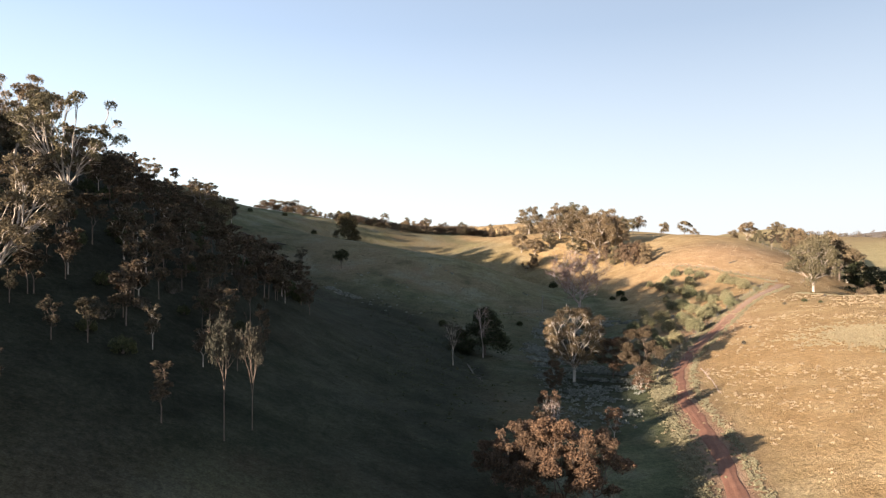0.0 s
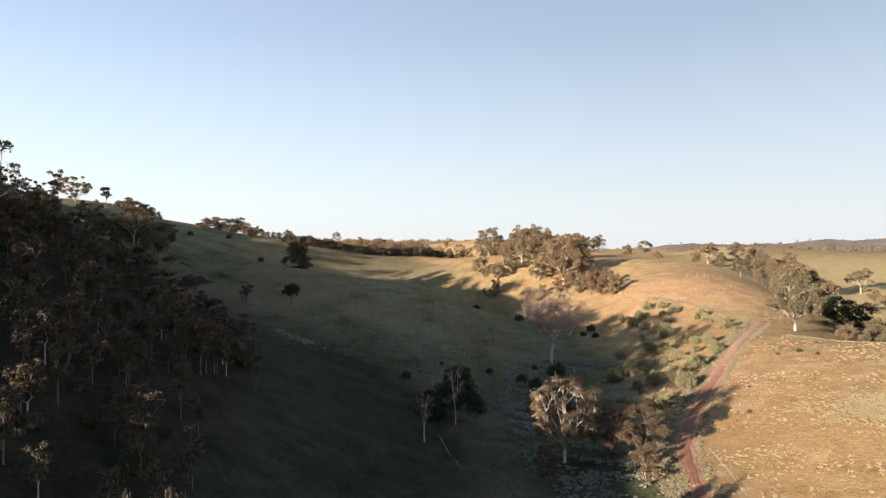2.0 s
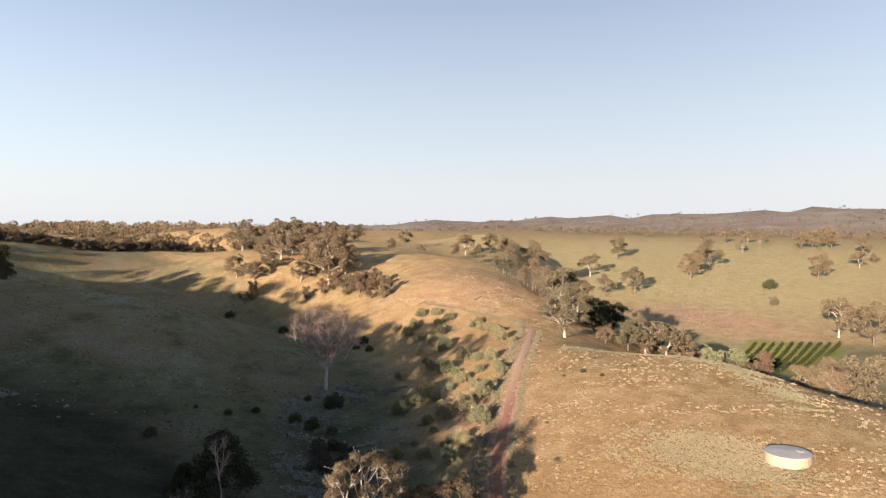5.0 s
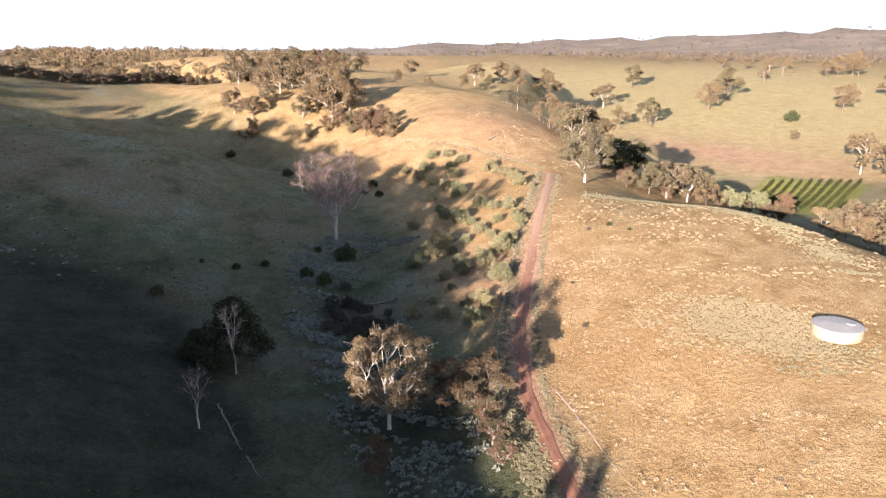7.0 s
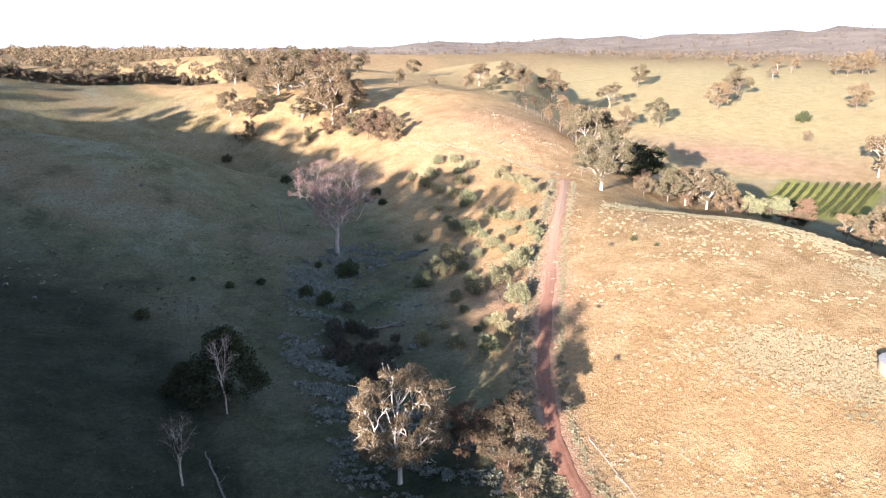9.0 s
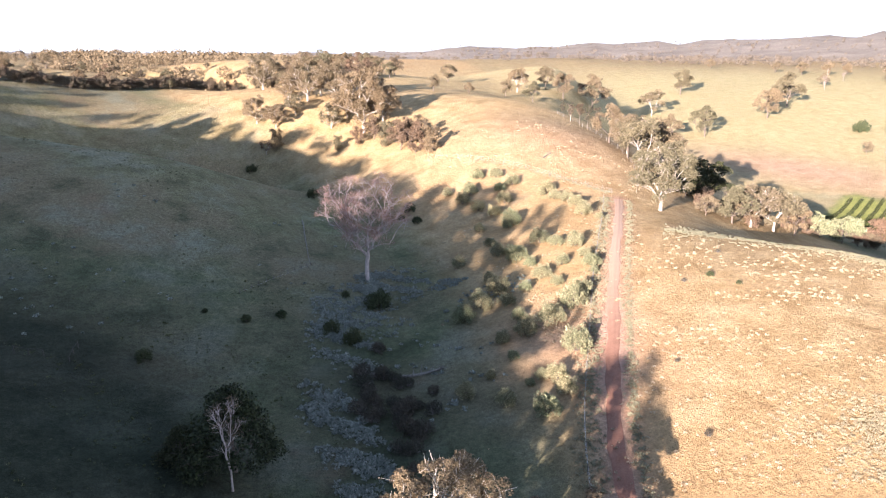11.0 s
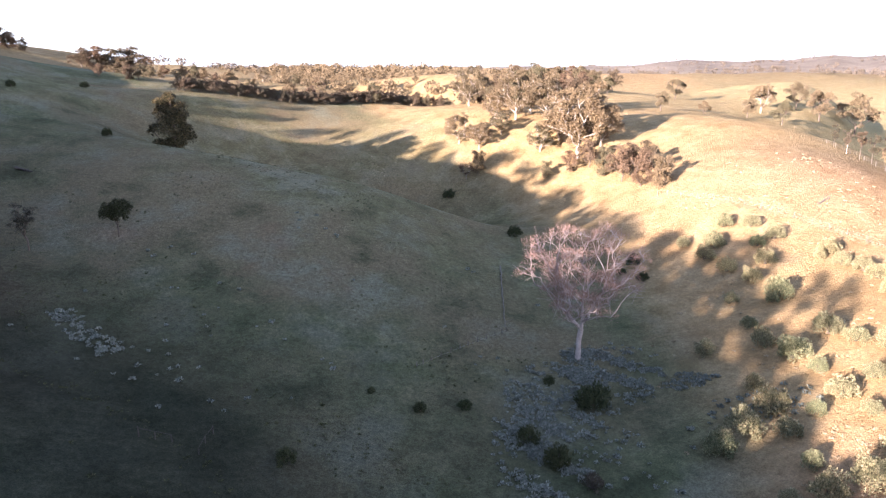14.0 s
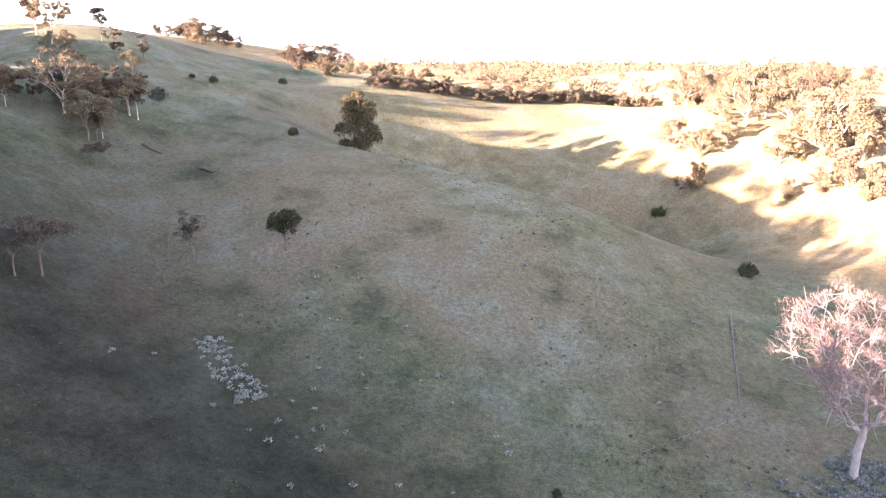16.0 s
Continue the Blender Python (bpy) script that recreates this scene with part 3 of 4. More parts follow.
def thicket(key, seed, lumps, leaf, count, size, body=(1, 1, 1), stems=5, bark=None, lump=0.34):
    """A bush one metre in radius: a dome of leafy sprays that point up and out, on short stems."""
    rng = np.random.default_rng(seed)
    k = np.arange(lumps) + 0.5
    el, az = np.arcsin(1 - 0.95 * k / lumps), k * 2.39996
    c = np.c_[np.cos(az) * np.cos(el), np.sin(az) * np.cos(el), np.sin(el)] * rng.uniform(0.5, 0.8, (lumps, 1)) * np.array(body)
    c[:, 2] = c[:, 2] * 1.15 + 0.2 * body[2]
    pick = rng.integers(0, lumps, count)
    off = rng.normal(0, 1, (count, 3))
    off /= np.linalg.norm(off, axis=1)[:, None]
    at = c[pick] + off * (lump * rng.uniform(0.7, 1.2, lumps))[pick][:, None] * (rng.uniform(0.05, 1, count) ** 0.4)[:, None] * np.array((0.9, 0.9, 1.15))
    lv, lf = leaves(rng, at, 0.001, count, size, 0.9, 2.3, np.array((0, 0, -0.7)))
    lv[:, 2] = np.maximum(lv[:, 2], 0.02)
    segs = [(np.array((0, 0, -0.1)) + rng.normal(0, 0.06, 3) * (1, 1, 0), c[j % lumps] * 0.9, 0.05, 0.02, 4) for j in range(stems)]
    v, f = tubes(segs)
    SPECIES[key] = (mesh_of("wood", v, f, bark or BROWN_BARK), mesh_of("foliage", lv, lf, leaf))


def plant(key, name, x, y, size, label, category="tree", group="", wide=1.0, turn=None, sink=0.15):
    base = new(name)
    base.empty_display_size = 0.5
    turn = random.uniform(0, 6.28) if turn is None else turn
    base.matrix_world = Matrix.LocRotScale((x, y, ground_z(x, y) - sink), Euler((0, 0, turn)), (size * wide, size * wide, size))
    for me in SPECIES[key]:
        if me is not None:
            part_ob = new(me.name.split(".")[0], me)
            part_ob.parent = base
    return tagged(base, label, category, group)


crowned("gum_a", 3, WHITE_BARK, GUM_LEAF, 110, 0.6, (0.45, 0.38), 0.16, 0.8, 0.068, 46000, 0.0075, 0.0, 0.78, 0.019, vee=0.2, power=0.37)
crowned("gum_b", 8, BROWN_BARK, EMBER_LEAF, 60, 0.56, (0.4, 0.4), 0.14, 0.7, 0.08, 20000, 0.0115, 0.1, 0.55, 0.014)
crowned("gum_c", 21, PALE_BARK, GUM_LEAF, 74, 0.56, (0.44, 0.4), 0.14, 0.7, 0.088, 22000, 0.0115, 0.15, 0.5, 0.022)
crowned("gum_f", 33, PALE_BARK, GUM_LEAF, 60, 0.54, (0.46, 0.42), 0.12, 0.7, 0.094, 16000, 0.013, 0.2, 0.5, 0.02)
crowned("gum_d", 27, PALE_BARK, GUM_LEAF, 44, 0.62, (0.4, 0.34), 0.2, 0.95, 0.062, 13000, 0.0115, 0.1, 0.55, 0.0125, power=0.4)
crowned("grand", 36, PALE_BARK, GUM_LEAF, 64, 0.62, (0.5, 0.36), 0.14, 0.95, 0.06, 15000, 0.0105, 0.05, 0.6, 0.017, vee=0.15, power=0.4)
crowned("gum_e", 28, PALE_BARK, EMBER_LEAF, 30, 0.6, (0.34, 0.36), 0.15, 0.7, 0.08, 5000, 0.015, -0.2, 0.5, 0.016)
crowned("dead", 12, DEAD_WOOD, TWIG, 210, 0.62, (0.5, 0.35), 0.15, 0.5, 0.058, 32000, 0.0017, 0.0, 0.4, 0.018, long=9, vee=0.35, sub=7, power=0.47, stray=0.55)
crowned("forked", 15, PALE_BARK, BROWN_LEAF, 30, 0.68, (0.26, 0.3), 0.1, 1.0, 0.06, 1500, 0.014, 0.0, 0.3, 0.012, vee=0.3, sub=3)
crowned("bare", 14, DEAD_WOOD, RUST_LEAF, 26, 0.66, (0.3, 0.33), 0.2, 0.8, 0.06, 700, 0.006, 0.0, 0.35, 0.0095, long=3, vee=0.4, sub=5)
for s in range(5):
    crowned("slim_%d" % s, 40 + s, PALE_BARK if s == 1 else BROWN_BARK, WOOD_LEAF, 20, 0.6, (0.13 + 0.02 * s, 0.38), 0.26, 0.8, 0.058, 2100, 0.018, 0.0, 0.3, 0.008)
for s in range(6):
    crowned("paddock_%d" % s, 60 + s, PALE_BARK if s == 1 else BROWN_BARK, GUM_LEAF, 20 + 2 * s, 0.58, (0.4 + 0.02 * s, 0.36), 0.2, 0.7, 0.12, 4600, 0.023, 0.2 * (s % 3), 0.45, 0.02)
for s in range(3):
    crowned("wild_%d" % s, 80 + s, BROWN_BARK, RUST_LEAF if s else GUM_LEAF, 26, 0.48, (0.42, 0.46), 0.08, 0.7, 0.13, 4400, 0.023, 0.3, 0.3, 0.018)
for s in range(2):
    crowned("hedge_%d" % s, 94 + s, BROWN_BARK, HEDGE_LEAF, 30, 0.5, (0.5, 0.46), 0.1, 0.7, 0.16, 5200, 0.026, 0.15, 0.3, 0.016)
crowned("dark_0", 90, BROWN_BARK, DARK_LEAF, 64, 0.46, (0.5, 0.45), 0.05, 0, 0.17, 15000, 0.02, 0.55, 0.3, 0.02)
crowned("dark_1", 91, BROWN_BARK, BRONZE_LEAF, 58, 0.48, (0.4, 0.44), 0.05, 0.6, 0.11, 26000, 0.0145, 0.48, 0.45, 0.02)
crowned("dark_2", 92, BROWN_BARK, DARK_LEAF, 30, 0.52, (0.46, 0.44), 0.1, 0.7, 0.13, 6500, 0.024, 0.2, 0.3, 0.016)
crowned("olive_tree", 93, BROWN_BARK, OLIVE_LEAF, 26, 0.52, (0.5, 0.42), 0.1, 0.7, 0.14, 5200, 0.024, 0.2, 0.35, 0.016)
crowned("lollipop", 97, BROWN_BARK, DARK_LEAF, 50, 0.66, (0.4, 0.26), 0.28, 0.7, 0.1, 17000, 0.0145, 0.0, 0.3, 0.018)
crowned("umbrella", 98, BROWN_BARK, BROWN_LEAF, 34, 0.74, (0.44, 0.2), 0.3, 0.8, 0.1, 7000, 0.016, 0.0, 0.3, 0.014)
for s in range(4):
    thicket("olive_%d" % s, 110 + s, 20, OLIVE_LEAF, 4200, 0.046, (1, 1, 1.1), lump=0.32)
for s in range(2):
    thicket("green_%d" % s, 120 + s, 14, BUSH_LEAF, 1500, 0.075, (1, 1, 0.9))
crowned("thin_0", 71, BROWN_BARK, BROWN_LEAF, 26, 0.6, (0.2, 0.36), 0.2, 0.7, 0.07, 2000, 0.013, 0.0, 0.2, 0.012)
thicket("brown_0", 130, 14, BROWN_LEAF, 900, 0.07, (1, 1, 1.0), 40, GREY_WOOD)


# where the plants stand: place, and height or radius
SHRUBS_UPPER = [
    (72.2, 215.1, 1.5), (75.6, 212.2, 1.5), (76.8, 206.4, 1.5), (73.6, 206.0, 1.3), (68.2, 210.1, 1.7), (65.4, 207.7, 1.7),
    (64.2, 213.9, 1.2), (80.8, 197.9, 1.6), (78.8, 196.9, 0.9), (79.9, 193.3, 1.3), (81.1, 190.2, 1.4), (81.1, 187.1, 1.5),
    (79.2, 181.6, 1.6), (66.2, 201.5, 1.5), (71.6, 199.9, 1.6), (67.4, 196.3, 1.5), (67.6, 188.9, 1.9), (66.1, 188.0, 1.0),
    (61.9, 191.8, 1.1), (60.0, 183.1, 1.1), (59.0, 177.7, 1.5), (60.0, 172.8, 1.9), (66.3, 175.7, 1.7), (67.5, 172.0, 1.3),
    (69.2, 168.6, 1.6),
]
SHRUBS_LOWER = [
    (60.3, 168.3, 1.1), (63.6, 163.6, 1.1), (59.1, 162.2, 1.5), (52.8, 168.5, 1.2), (51.9, 163.2, 1.8), (47.7, 161.0, 1.8),
    (51.0, 158.7, 1.3), (55.2, 160.7, 1.0), (59.2, 157.8, 1.0), (67.3, 162.5, 1.1), (66.1, 158.9, 1.4), (65.0, 156.4, 0.7),
    (59.7, 151.8, 1.5), (52.1, 179.5, 1.3), (80.4, 177.8, 0.8), (44.4, 159.5, 1.4), (48.6, 148.4, 1.7), (57.0, 150.1, 2.0),
    (52.6, 148.5, 1.9), (50.0, 153.1, 1.1), (51.0, 139.3, 2.0), (45.2, 148.8, 0.9), (43.9, 158.8, 1.6),
]
SHRUBS_CREEK = [
    (38.7, 135.1, 1.2), (41.2, 130.0, 1.6), (45.7, 135.4, 1.3), (45.0, 132.1, 1.3), (44.5, 137.1, 0.8), (44.3, 143.8, 0.8),
    (45.4, 149.1, 1.0), (42.8, 136.7, 0.6), (35.5, 139.3, 1.2), (39.9, 141.6, 0.7),
]
DARK_BUSHES = [
    (34.4, 171.4, 2.6), (25.0, 164.7, 1.6), (27.3, 160.4, 1.9), (36.7, 229.9, 1.8), (30.5, 176.7, 1.0), (54.2, 206.9, 1.3),
    (13.7, 169.8, 1.0), (19.0, 170.9, 1.0), (8.2, 172.7, 0.6), (-0.2, 159.7, 1.3), (28.3, 274.2, 1.9), (-69.1, 301.6, 1.4),
    (-78.9, 282.0, 1.5), (-83.2, 279.8, 1.0), (-47.7, 254.5, 1.5), (54.7, 213.4, 1.7), (51.8, 210.4, 1.1),
]
SLOPE_TREES = [
    (-41.3, 201.7, 7.7), (-66.4, 218.1, 5.0), (-50.3, 184.9, 7.7), (-51.2, 182.0, 5.9), (-81.1, 231.0, 12.2), (-74.4, 242.6, 9.3),
    (-77.1, 239.6, 7.5), (-84.5, 229.9, 7.0), (-79.4, 236.4, 6.3), (-80.5, 233.2, 6.2), (-83.5, 233.7, 6.2), (-86.2, 226.1, 5.9),
    (-77.6, 244.1, 6.7), (-127.6, 283.5, 13.1), (-111.5, 286.8, 8.7), (-98.7, 272.9, 8.1), (-95.3, 279.1, 6.9), (-85.4, 222.7, 5.7),
]
CREST_TREES = [
    (-151.0, 385.0, 5.5), (-145.0, 389.0, 7.6), (-140.0, 384.0, 9.4), (-136.0, 382.0, 9.6), (-135.0, 394.0, 8.6), (-132.0, 396.0, 6.8),
    (-128.0, 398.0, 3.6), (-100.0, 382.0, 8.0), (-96.0, 384.0, 9.2), (-90.0, 386.0, 10.8), (-85.0, 388.0, 11.0), (-86.0, 414.0, 6.0),
    (-81.0, 440.0, 5.5), (-76.0, 440.0, 7.0), (-72.0, 440.0, 7.0),
]
BARE_BUSH = [
    (-78.3, 256.3, 2.4),
]
FAR_GUMS = [
    (325.2, 441.6, 17.0), (271.9, 402.6, 15.6), (248.8, 357.6, 13.6), (266.7, 352.8, 16.6), (321.5, 365.0, 16.9), (352.3, 380.3, 20.9),
    (374.7, 316.2, 16.9), (281.9, 237.4, 18.6), (477.0, 357.5, 13.2), (282.2, 222.0, 19.5), (128.0, 366.0, 8.2), (112.0, 308.0, 4.5),
    (138.0, 329.0, 7.1), (152.0, 345.0, 11.0), (148.0, 324.0, 9.0), (172.0, 355.0, 11.0), (178.0, 349.0, 12.0), (205.0, 365.0, 18.0),
    (100.0, 313.0, 6.5),
]
GULLY_GUMS = [
    (117.6, 219.6, 11.5), (125.3, 214.1, 10.5), (119.0, 198.3, 9.8), (127.0, 199.5, 10.7), (113.5, 185.3, 4.6), (121.2, 185.3, 9.0),
    (128.6, 186.9, 11.2), (137.4, 188.2, 11.2), (144.5, 188.2, 8.8), (159.3, 193.0, 7.0), (169.2, 194.0, 8.2), (179.7, 197.2, 6.5),
    (188.9, 198.7, 9.6), (186.7, 181.9, 8.1), (185.4, 173.6, 12.2), (175.1, 160.2, 12.2), (171.1, 151.7, 15.2), (177.1, 171.3, 5.5),
    (175.3, 156.2, 10.2),
]
FENCE_GUMS = [
    (119.0, 254.5, 5.7), (118.8, 249.4, 6.0), (119.8, 246.1, 6.7), (121.3, 244.0, 7.1), (121.0, 239.0, 7.7), (117.3, 227.5, 10.9),
    (115.5, 216.7, 10.4), (113.2, 208.8, 12.6), (122.5, 213.2, 13.9),
]
HILL_GUMS = [
    (62.0, 273.9, 20.8), (51.2, 301.6, 16.1), (56.5, 305.9, 15.3), (40.9, 328.5, 14.3), (60.1, 298.1, 14.6), (68.9, 276.4, 12.1),
    (68.5, 285.5, 10.4), (45.5, 305.0, 8.6), (33.6, 295.3, 9.2), (38.6, 290.1, 8.1), (53.8, 281.2, 8.0), (59.8, 284.6, 10.2),
    (45.5, 294.0, 7.2),
]
HILL_SCRUB = [
    (64.8, 260.0, 8.5), (66.4, 252.6, 9.2), (67.7, 244.4, 8.9), (70.2, 239.2, 8.4), (63.2, 267.5, 7.7), (58.5, 268.4, 5.8),
    (52.8, 269.4, 5.4), (69.6, 256.4, 7.5), (72.1, 252.4, 7.4), (36.9, 280.3, 7.4),
]
RIDGE_GUMS = [
    (465.5, 471.2, 10.6), (473.3, 454.6, 10.4), (488.0, 450.3, 9.5), (467.6, 400.0, 12.9), (478.6, 398.8, 14.7), (489.7, 390.7, 14.6),
    (495.2, 399.3, 17.5), (424.5, 324.5, 11.5), (443.6, 327.8, 7.4), (461.4, 492.4, 8.9), (445.3, 545.9, 8.5), (421.9, 414.5, 9.4),
    (303.8, 289.8, 6.5),
]


# ---- trees along the creek and the track ----
plant("gum_a", "gum_tree", 21.2, 111.5, 13.2, "tall pale-trunked gum tree in the creek bed", wide=0.95, turn=0.6)
plant("gum_b", "gum_tree", 30.6, 107.5, 8.8, "rusty-leaved gum tree beside the track", wide=1.0)
plant("gum_b", "gum_tree", 27.6, 112.0, 7.0, "rusty-leaved gum tree beside the tall gum", wide=1.05)
plant("gum_b", "gum_tree", 16.7, 103.0, 5.4, "small orange-tipped gum below the tall gum", wide=0.7)
plant("dead", "dead_gum_tree", 36.1, 183.2, 19.5, "huge bare dead gum with pinkish twigs and a pale trunk", wide=1.0)
plant("dark_0", "dark_tree", 8.2, 134.6, 10.0, "dense dark evergreen tree in the shaded gully", wide=1.0)
plant("dark_0", "dark_tree", 3.5, 137.0, 4.5, "low dark evergreen beside the gully tree", wide=1.1)
plant("bare", "dead_gum_tree", 7.6, 131.3, 10.4, "bare pale-limbed tree against a dark evergreen", wide=0.9)
plant("forked", "gum_tree", 1.7, 117.7, 7.6, "forked pale sapling gum in the shade", wide=1.0)
plant("gum_c", "gum_tree", 96.8, 180.3, 15.0, "broad pale-limbed gum at the head of the track", wide=1.0)
plant("dark_1", "cypress_tree", -36.5, 264.0, 15.0, "tall dense dark tree behind the grassy spur, leaves warmed for its sunlit top", wide=0.92)
plant("lollipop", "round_tree", -30.6, 207.6, 6.3, "small round-crowned dark tree alone on the slope", wide=0.95)
for x, y, h, key in ((13.0, 85.0, 4.8, "gum_e"), (19.9, 80.1, 3.8, "gum_e"), (13.2, 80.4, 4.6, "bare")):
    plant(key, "sapling_gum", x, y, h, "bare pale sapling at the pool" if key == "bare" else "rust-red sapling gum by the creek pool", group="pool saplings", wide=0.9)
for x, y, h in ((9.8, 56.0, 8.2), (6.6, 57.5, 7.0), (12.6, 57.6, 7.0), (8.4, 60.5, 6.4), (4.6, 61.5, 4.6)):
    plant("gum_b", "gum_tree", x, y, h, "rust-brown gum tree on the creek bank", wide=1.05, group="creek gums")
for x, y, h, key in ((10.4, 73.0, 5.0, "gum_e"), (8.4, 70.0, 4.6, "gum_e"), (11.8, 76.0, 5.6, "bare")):
    plant(key, "sapling_gum", x, y, h, "bare pale sapling among the pool trees" if key == "bare" else "pinkish-red gum at the creek pool", group="pool gums", wide=0.8)

for x, y, h in ((-16.2, 58.6, 10.2), (-17.2, 54.2, 11.2)):
    plant("umbrella", "gum_tree", x, y, h, "slender brown-crowned gum at the edge of the dark wood", group="wood edge gums", wide=0.3)
for x, y, h in ((29.4, 102.5, 3.2), (28.6, 99.0, 2.6), (30.4, 106.0, 2.6)):
    plant("gum_e", "rusty_bush", x, y, h, "rust-red leafy bush on the creek bank", "bush", "rusty bushes", wide=1.6)

plant("gum_e", "rusty_bush", 33.6, 279.6, 4.6, "thin rust-brown bush beside a dark green one", "bush", wide=1.3)

# ---- shrubs ----
for n, (x, y, r) in enumerate(SHRUBS_UPPER + SHRUBS_LOWER + SHRUBS_CREEK):
    plant("olive_%d" % (n % 4), "olive_shrub", x, y, r * 1.24, "rounded grey-green shrub on the dry creek slope", "shrub", "creek shrubs", sink=0.05)
for n, (x, y, r) in enumerate(DARK_BUSHES):
    plant("green_%d" % (n % 2), "green_bush", x, y, r, "dark green bush on the shaded pasture", "bush", "pasture bushes", sink=0.05)
for x, y, r in BARE_BUSH:
    plant("brown_0", "bare_bush", x, y, r, "leafless twiggy bush below the hillside gums", "bush", sink=0.05)
rng = np.random.default_rng(5)
for n in range(34):
    x, y = rng.normal(28.3, 2.6), rng.normal(140.5, 6.5)
    plant("brown_0", "dead_shrub", x, y, rng.uniform(0.9, 1.7), "dark leafless shrub in the creek thicket", "shrub", "creek thicket", sink=0.05)

for x, y, r, key in ((50.5, 115.8, 0.55, "brown_0"), (74.7, 142.5, 0.7, "green_0"), (71.0, 143.5, 0.55, "brown_0"), (57.0, 128.0, 0.4, "brown_0"), (75.5, 138.0, 0.5, "green_1"), (83.0, 150.0, 0.5, "brown_0")):
    plant(key, "small_shrub", x, y, r, "small dark shrub alone in the dry grass", "shrub", "hill shrubs", sink=0.03)

# ---- trees on the slopes ----
for n, (x, y, h) in enumerate(SLOPE_TREES):
    plant("umbrella" if n in (1, 2, 3) else "thin_0" if n == 0 else "gum_d" if n == 4 else "slim_%d" % (n % 4), "gum_tree", x, y, h, "slender pale-trunked gum on the hillside", group="hillside gums", wide=1.3)
for n in range(18):
    x, y = rng.uniform(-90, -70), rng.uniform(222, 250)
    tall = rng.uniform(4.2, 6.8)
    plant("paddock_%d" % (n % 6) if n % 2 else "slim_%d" % (n % 5), "sapling_gum", x, y - 0.3 * (x + 80), tall * (1.35 if n % 2 else 1.0), "slender gum in the shaded hillside clump", group="hillside clump", wide=1.2)
for n in range(12):
    t = n / 11
    x, y = -160 + 28 * t + rng.normal(0, 2), 390 + 14 * t + rng.uniform(-2, 8)
    plant("wild_%d" % (n % 3), "gum_tree", x, y, rng.uniform(4.0, 5.5), "tan-crowned gum in the belt behind the crest", group="crest belt")
for n, (x, y, h) in enumerate(CREST_TREES):
    plant("wild_%d" % (n % 3), "gum_tree", x, y, h, "bushy brown-crowned gum along the hill crest", group="crest gums", wide=1.5)
for n, (x, y, h) in enumerate(FAR_GUMS):
    plant("paddock_%d" % (n % 6), "gum_tree", x, y, h, "spreading gum alone in the far paddock", group="paddock gums")
plant("green_0", "green_bush", 335.5, 317.9, 5.2, "round green bush in the far paddock", "bush", sink=0.3)
for x, y, h in ((413.3, 406.5, 9.5), (452.9, 425.1, 7.3)):
    plant("bare", "dead_gum_tree", x, y, h, "bleached dead tree standing in the far paddock", wide=1.2)
for n, (x, y, h) in enumerate(RIDGE_GUMS):
    plant("paddock_%d" % (n % 6), "gum_tree", x, y, h, "small gum on the far ridge", group="ridge gums")
for n, (x, y, h) in enumerate(GULLY_GUMS):
    # dark_2: dark leaves in place of the shade on two trees
    key = "gum_c" if n in (0, 6, 15) else "dark_2" if n in (2, 3) else "olive_tree" if n in (9, 10) else "paddock_%d" % (n % 6) if n % 3 else "wild_%d" % (1 + n % 2)
    plant(key, "gum_tree", x, y, h, "shaded tree in the wooded gully, its shade given as dark leaves" if n in (2, 3) else "brown-green gum in the wooded gully", group="gully gums", wide=1.15)
for n in range(18):
    x, y = 116 + 4.4 * n + rng.normal(0, 1.5), 191 + rng.normal(0, 2.5) + 0.3 * n
    plant("wild_%d" % (1 + n % 2), "scrub_tree", x, y, rng.uniform(4.2, 6.2), "low rusty scrub tree in the wooded gully", group="gully scrub")
for n, (x, y, h) in enumerate(FENCE_GUMS):
    plant("slim_%d" % (n % 4) if n < 5 else "paddock_%d" % (n % 6), "gum_tree", x, y, h, "pale-trunked gum along the knoll fence", group="fence gums")
for n, (x, y, h) in enumerate(HILL_GUMS):
    plant("gum_f" if n % 3 else "gum_c", "gum_tree", x, y, h, "big brown-crowned gum on the sunlit slope", group="slope gums")
for n, (x, y, h) in enumerate(HILL_SCRUB):
    plant("wild_%d" % (n % 3), "scrub_tree", x, y, h, "dense rusty scrub tree below the gums", group="slope scrub", wide=0.9)
for n in range(56):
    t = n / 55
    x, y = -50 + 75 * t + rng.normal(0, 0.6), 322 + 40 * t - 10 * (1 - t) * t + rng.normal(0, 0.6)
    plant("hedge_%d" % (n % 2), "hedge_tree", x, y, rng.uniform(4.0, 5.0), "dark bushy tree in the windbreak row", group="windbreak", wide=1.0)
for n in range(120):
    x = rng.uniform(-75, 112)
    y = 345 + 0.22 * x + 90 * rng.uniform(0, 1) ** 1.5
    plant("paddock_%d" % (n % 6) if n % 3 == 0 else "wild_%d" % (n // 3 % 3), "gum_tree", x, y, rng.uniform(4, 6.5) + 3.5 * smooth(30, 80, x) - 0.8 * (1 - smooth(-40, 0, x)), "brown-green gum in the open wood on the plateau", group="plateau gums")
count = 0
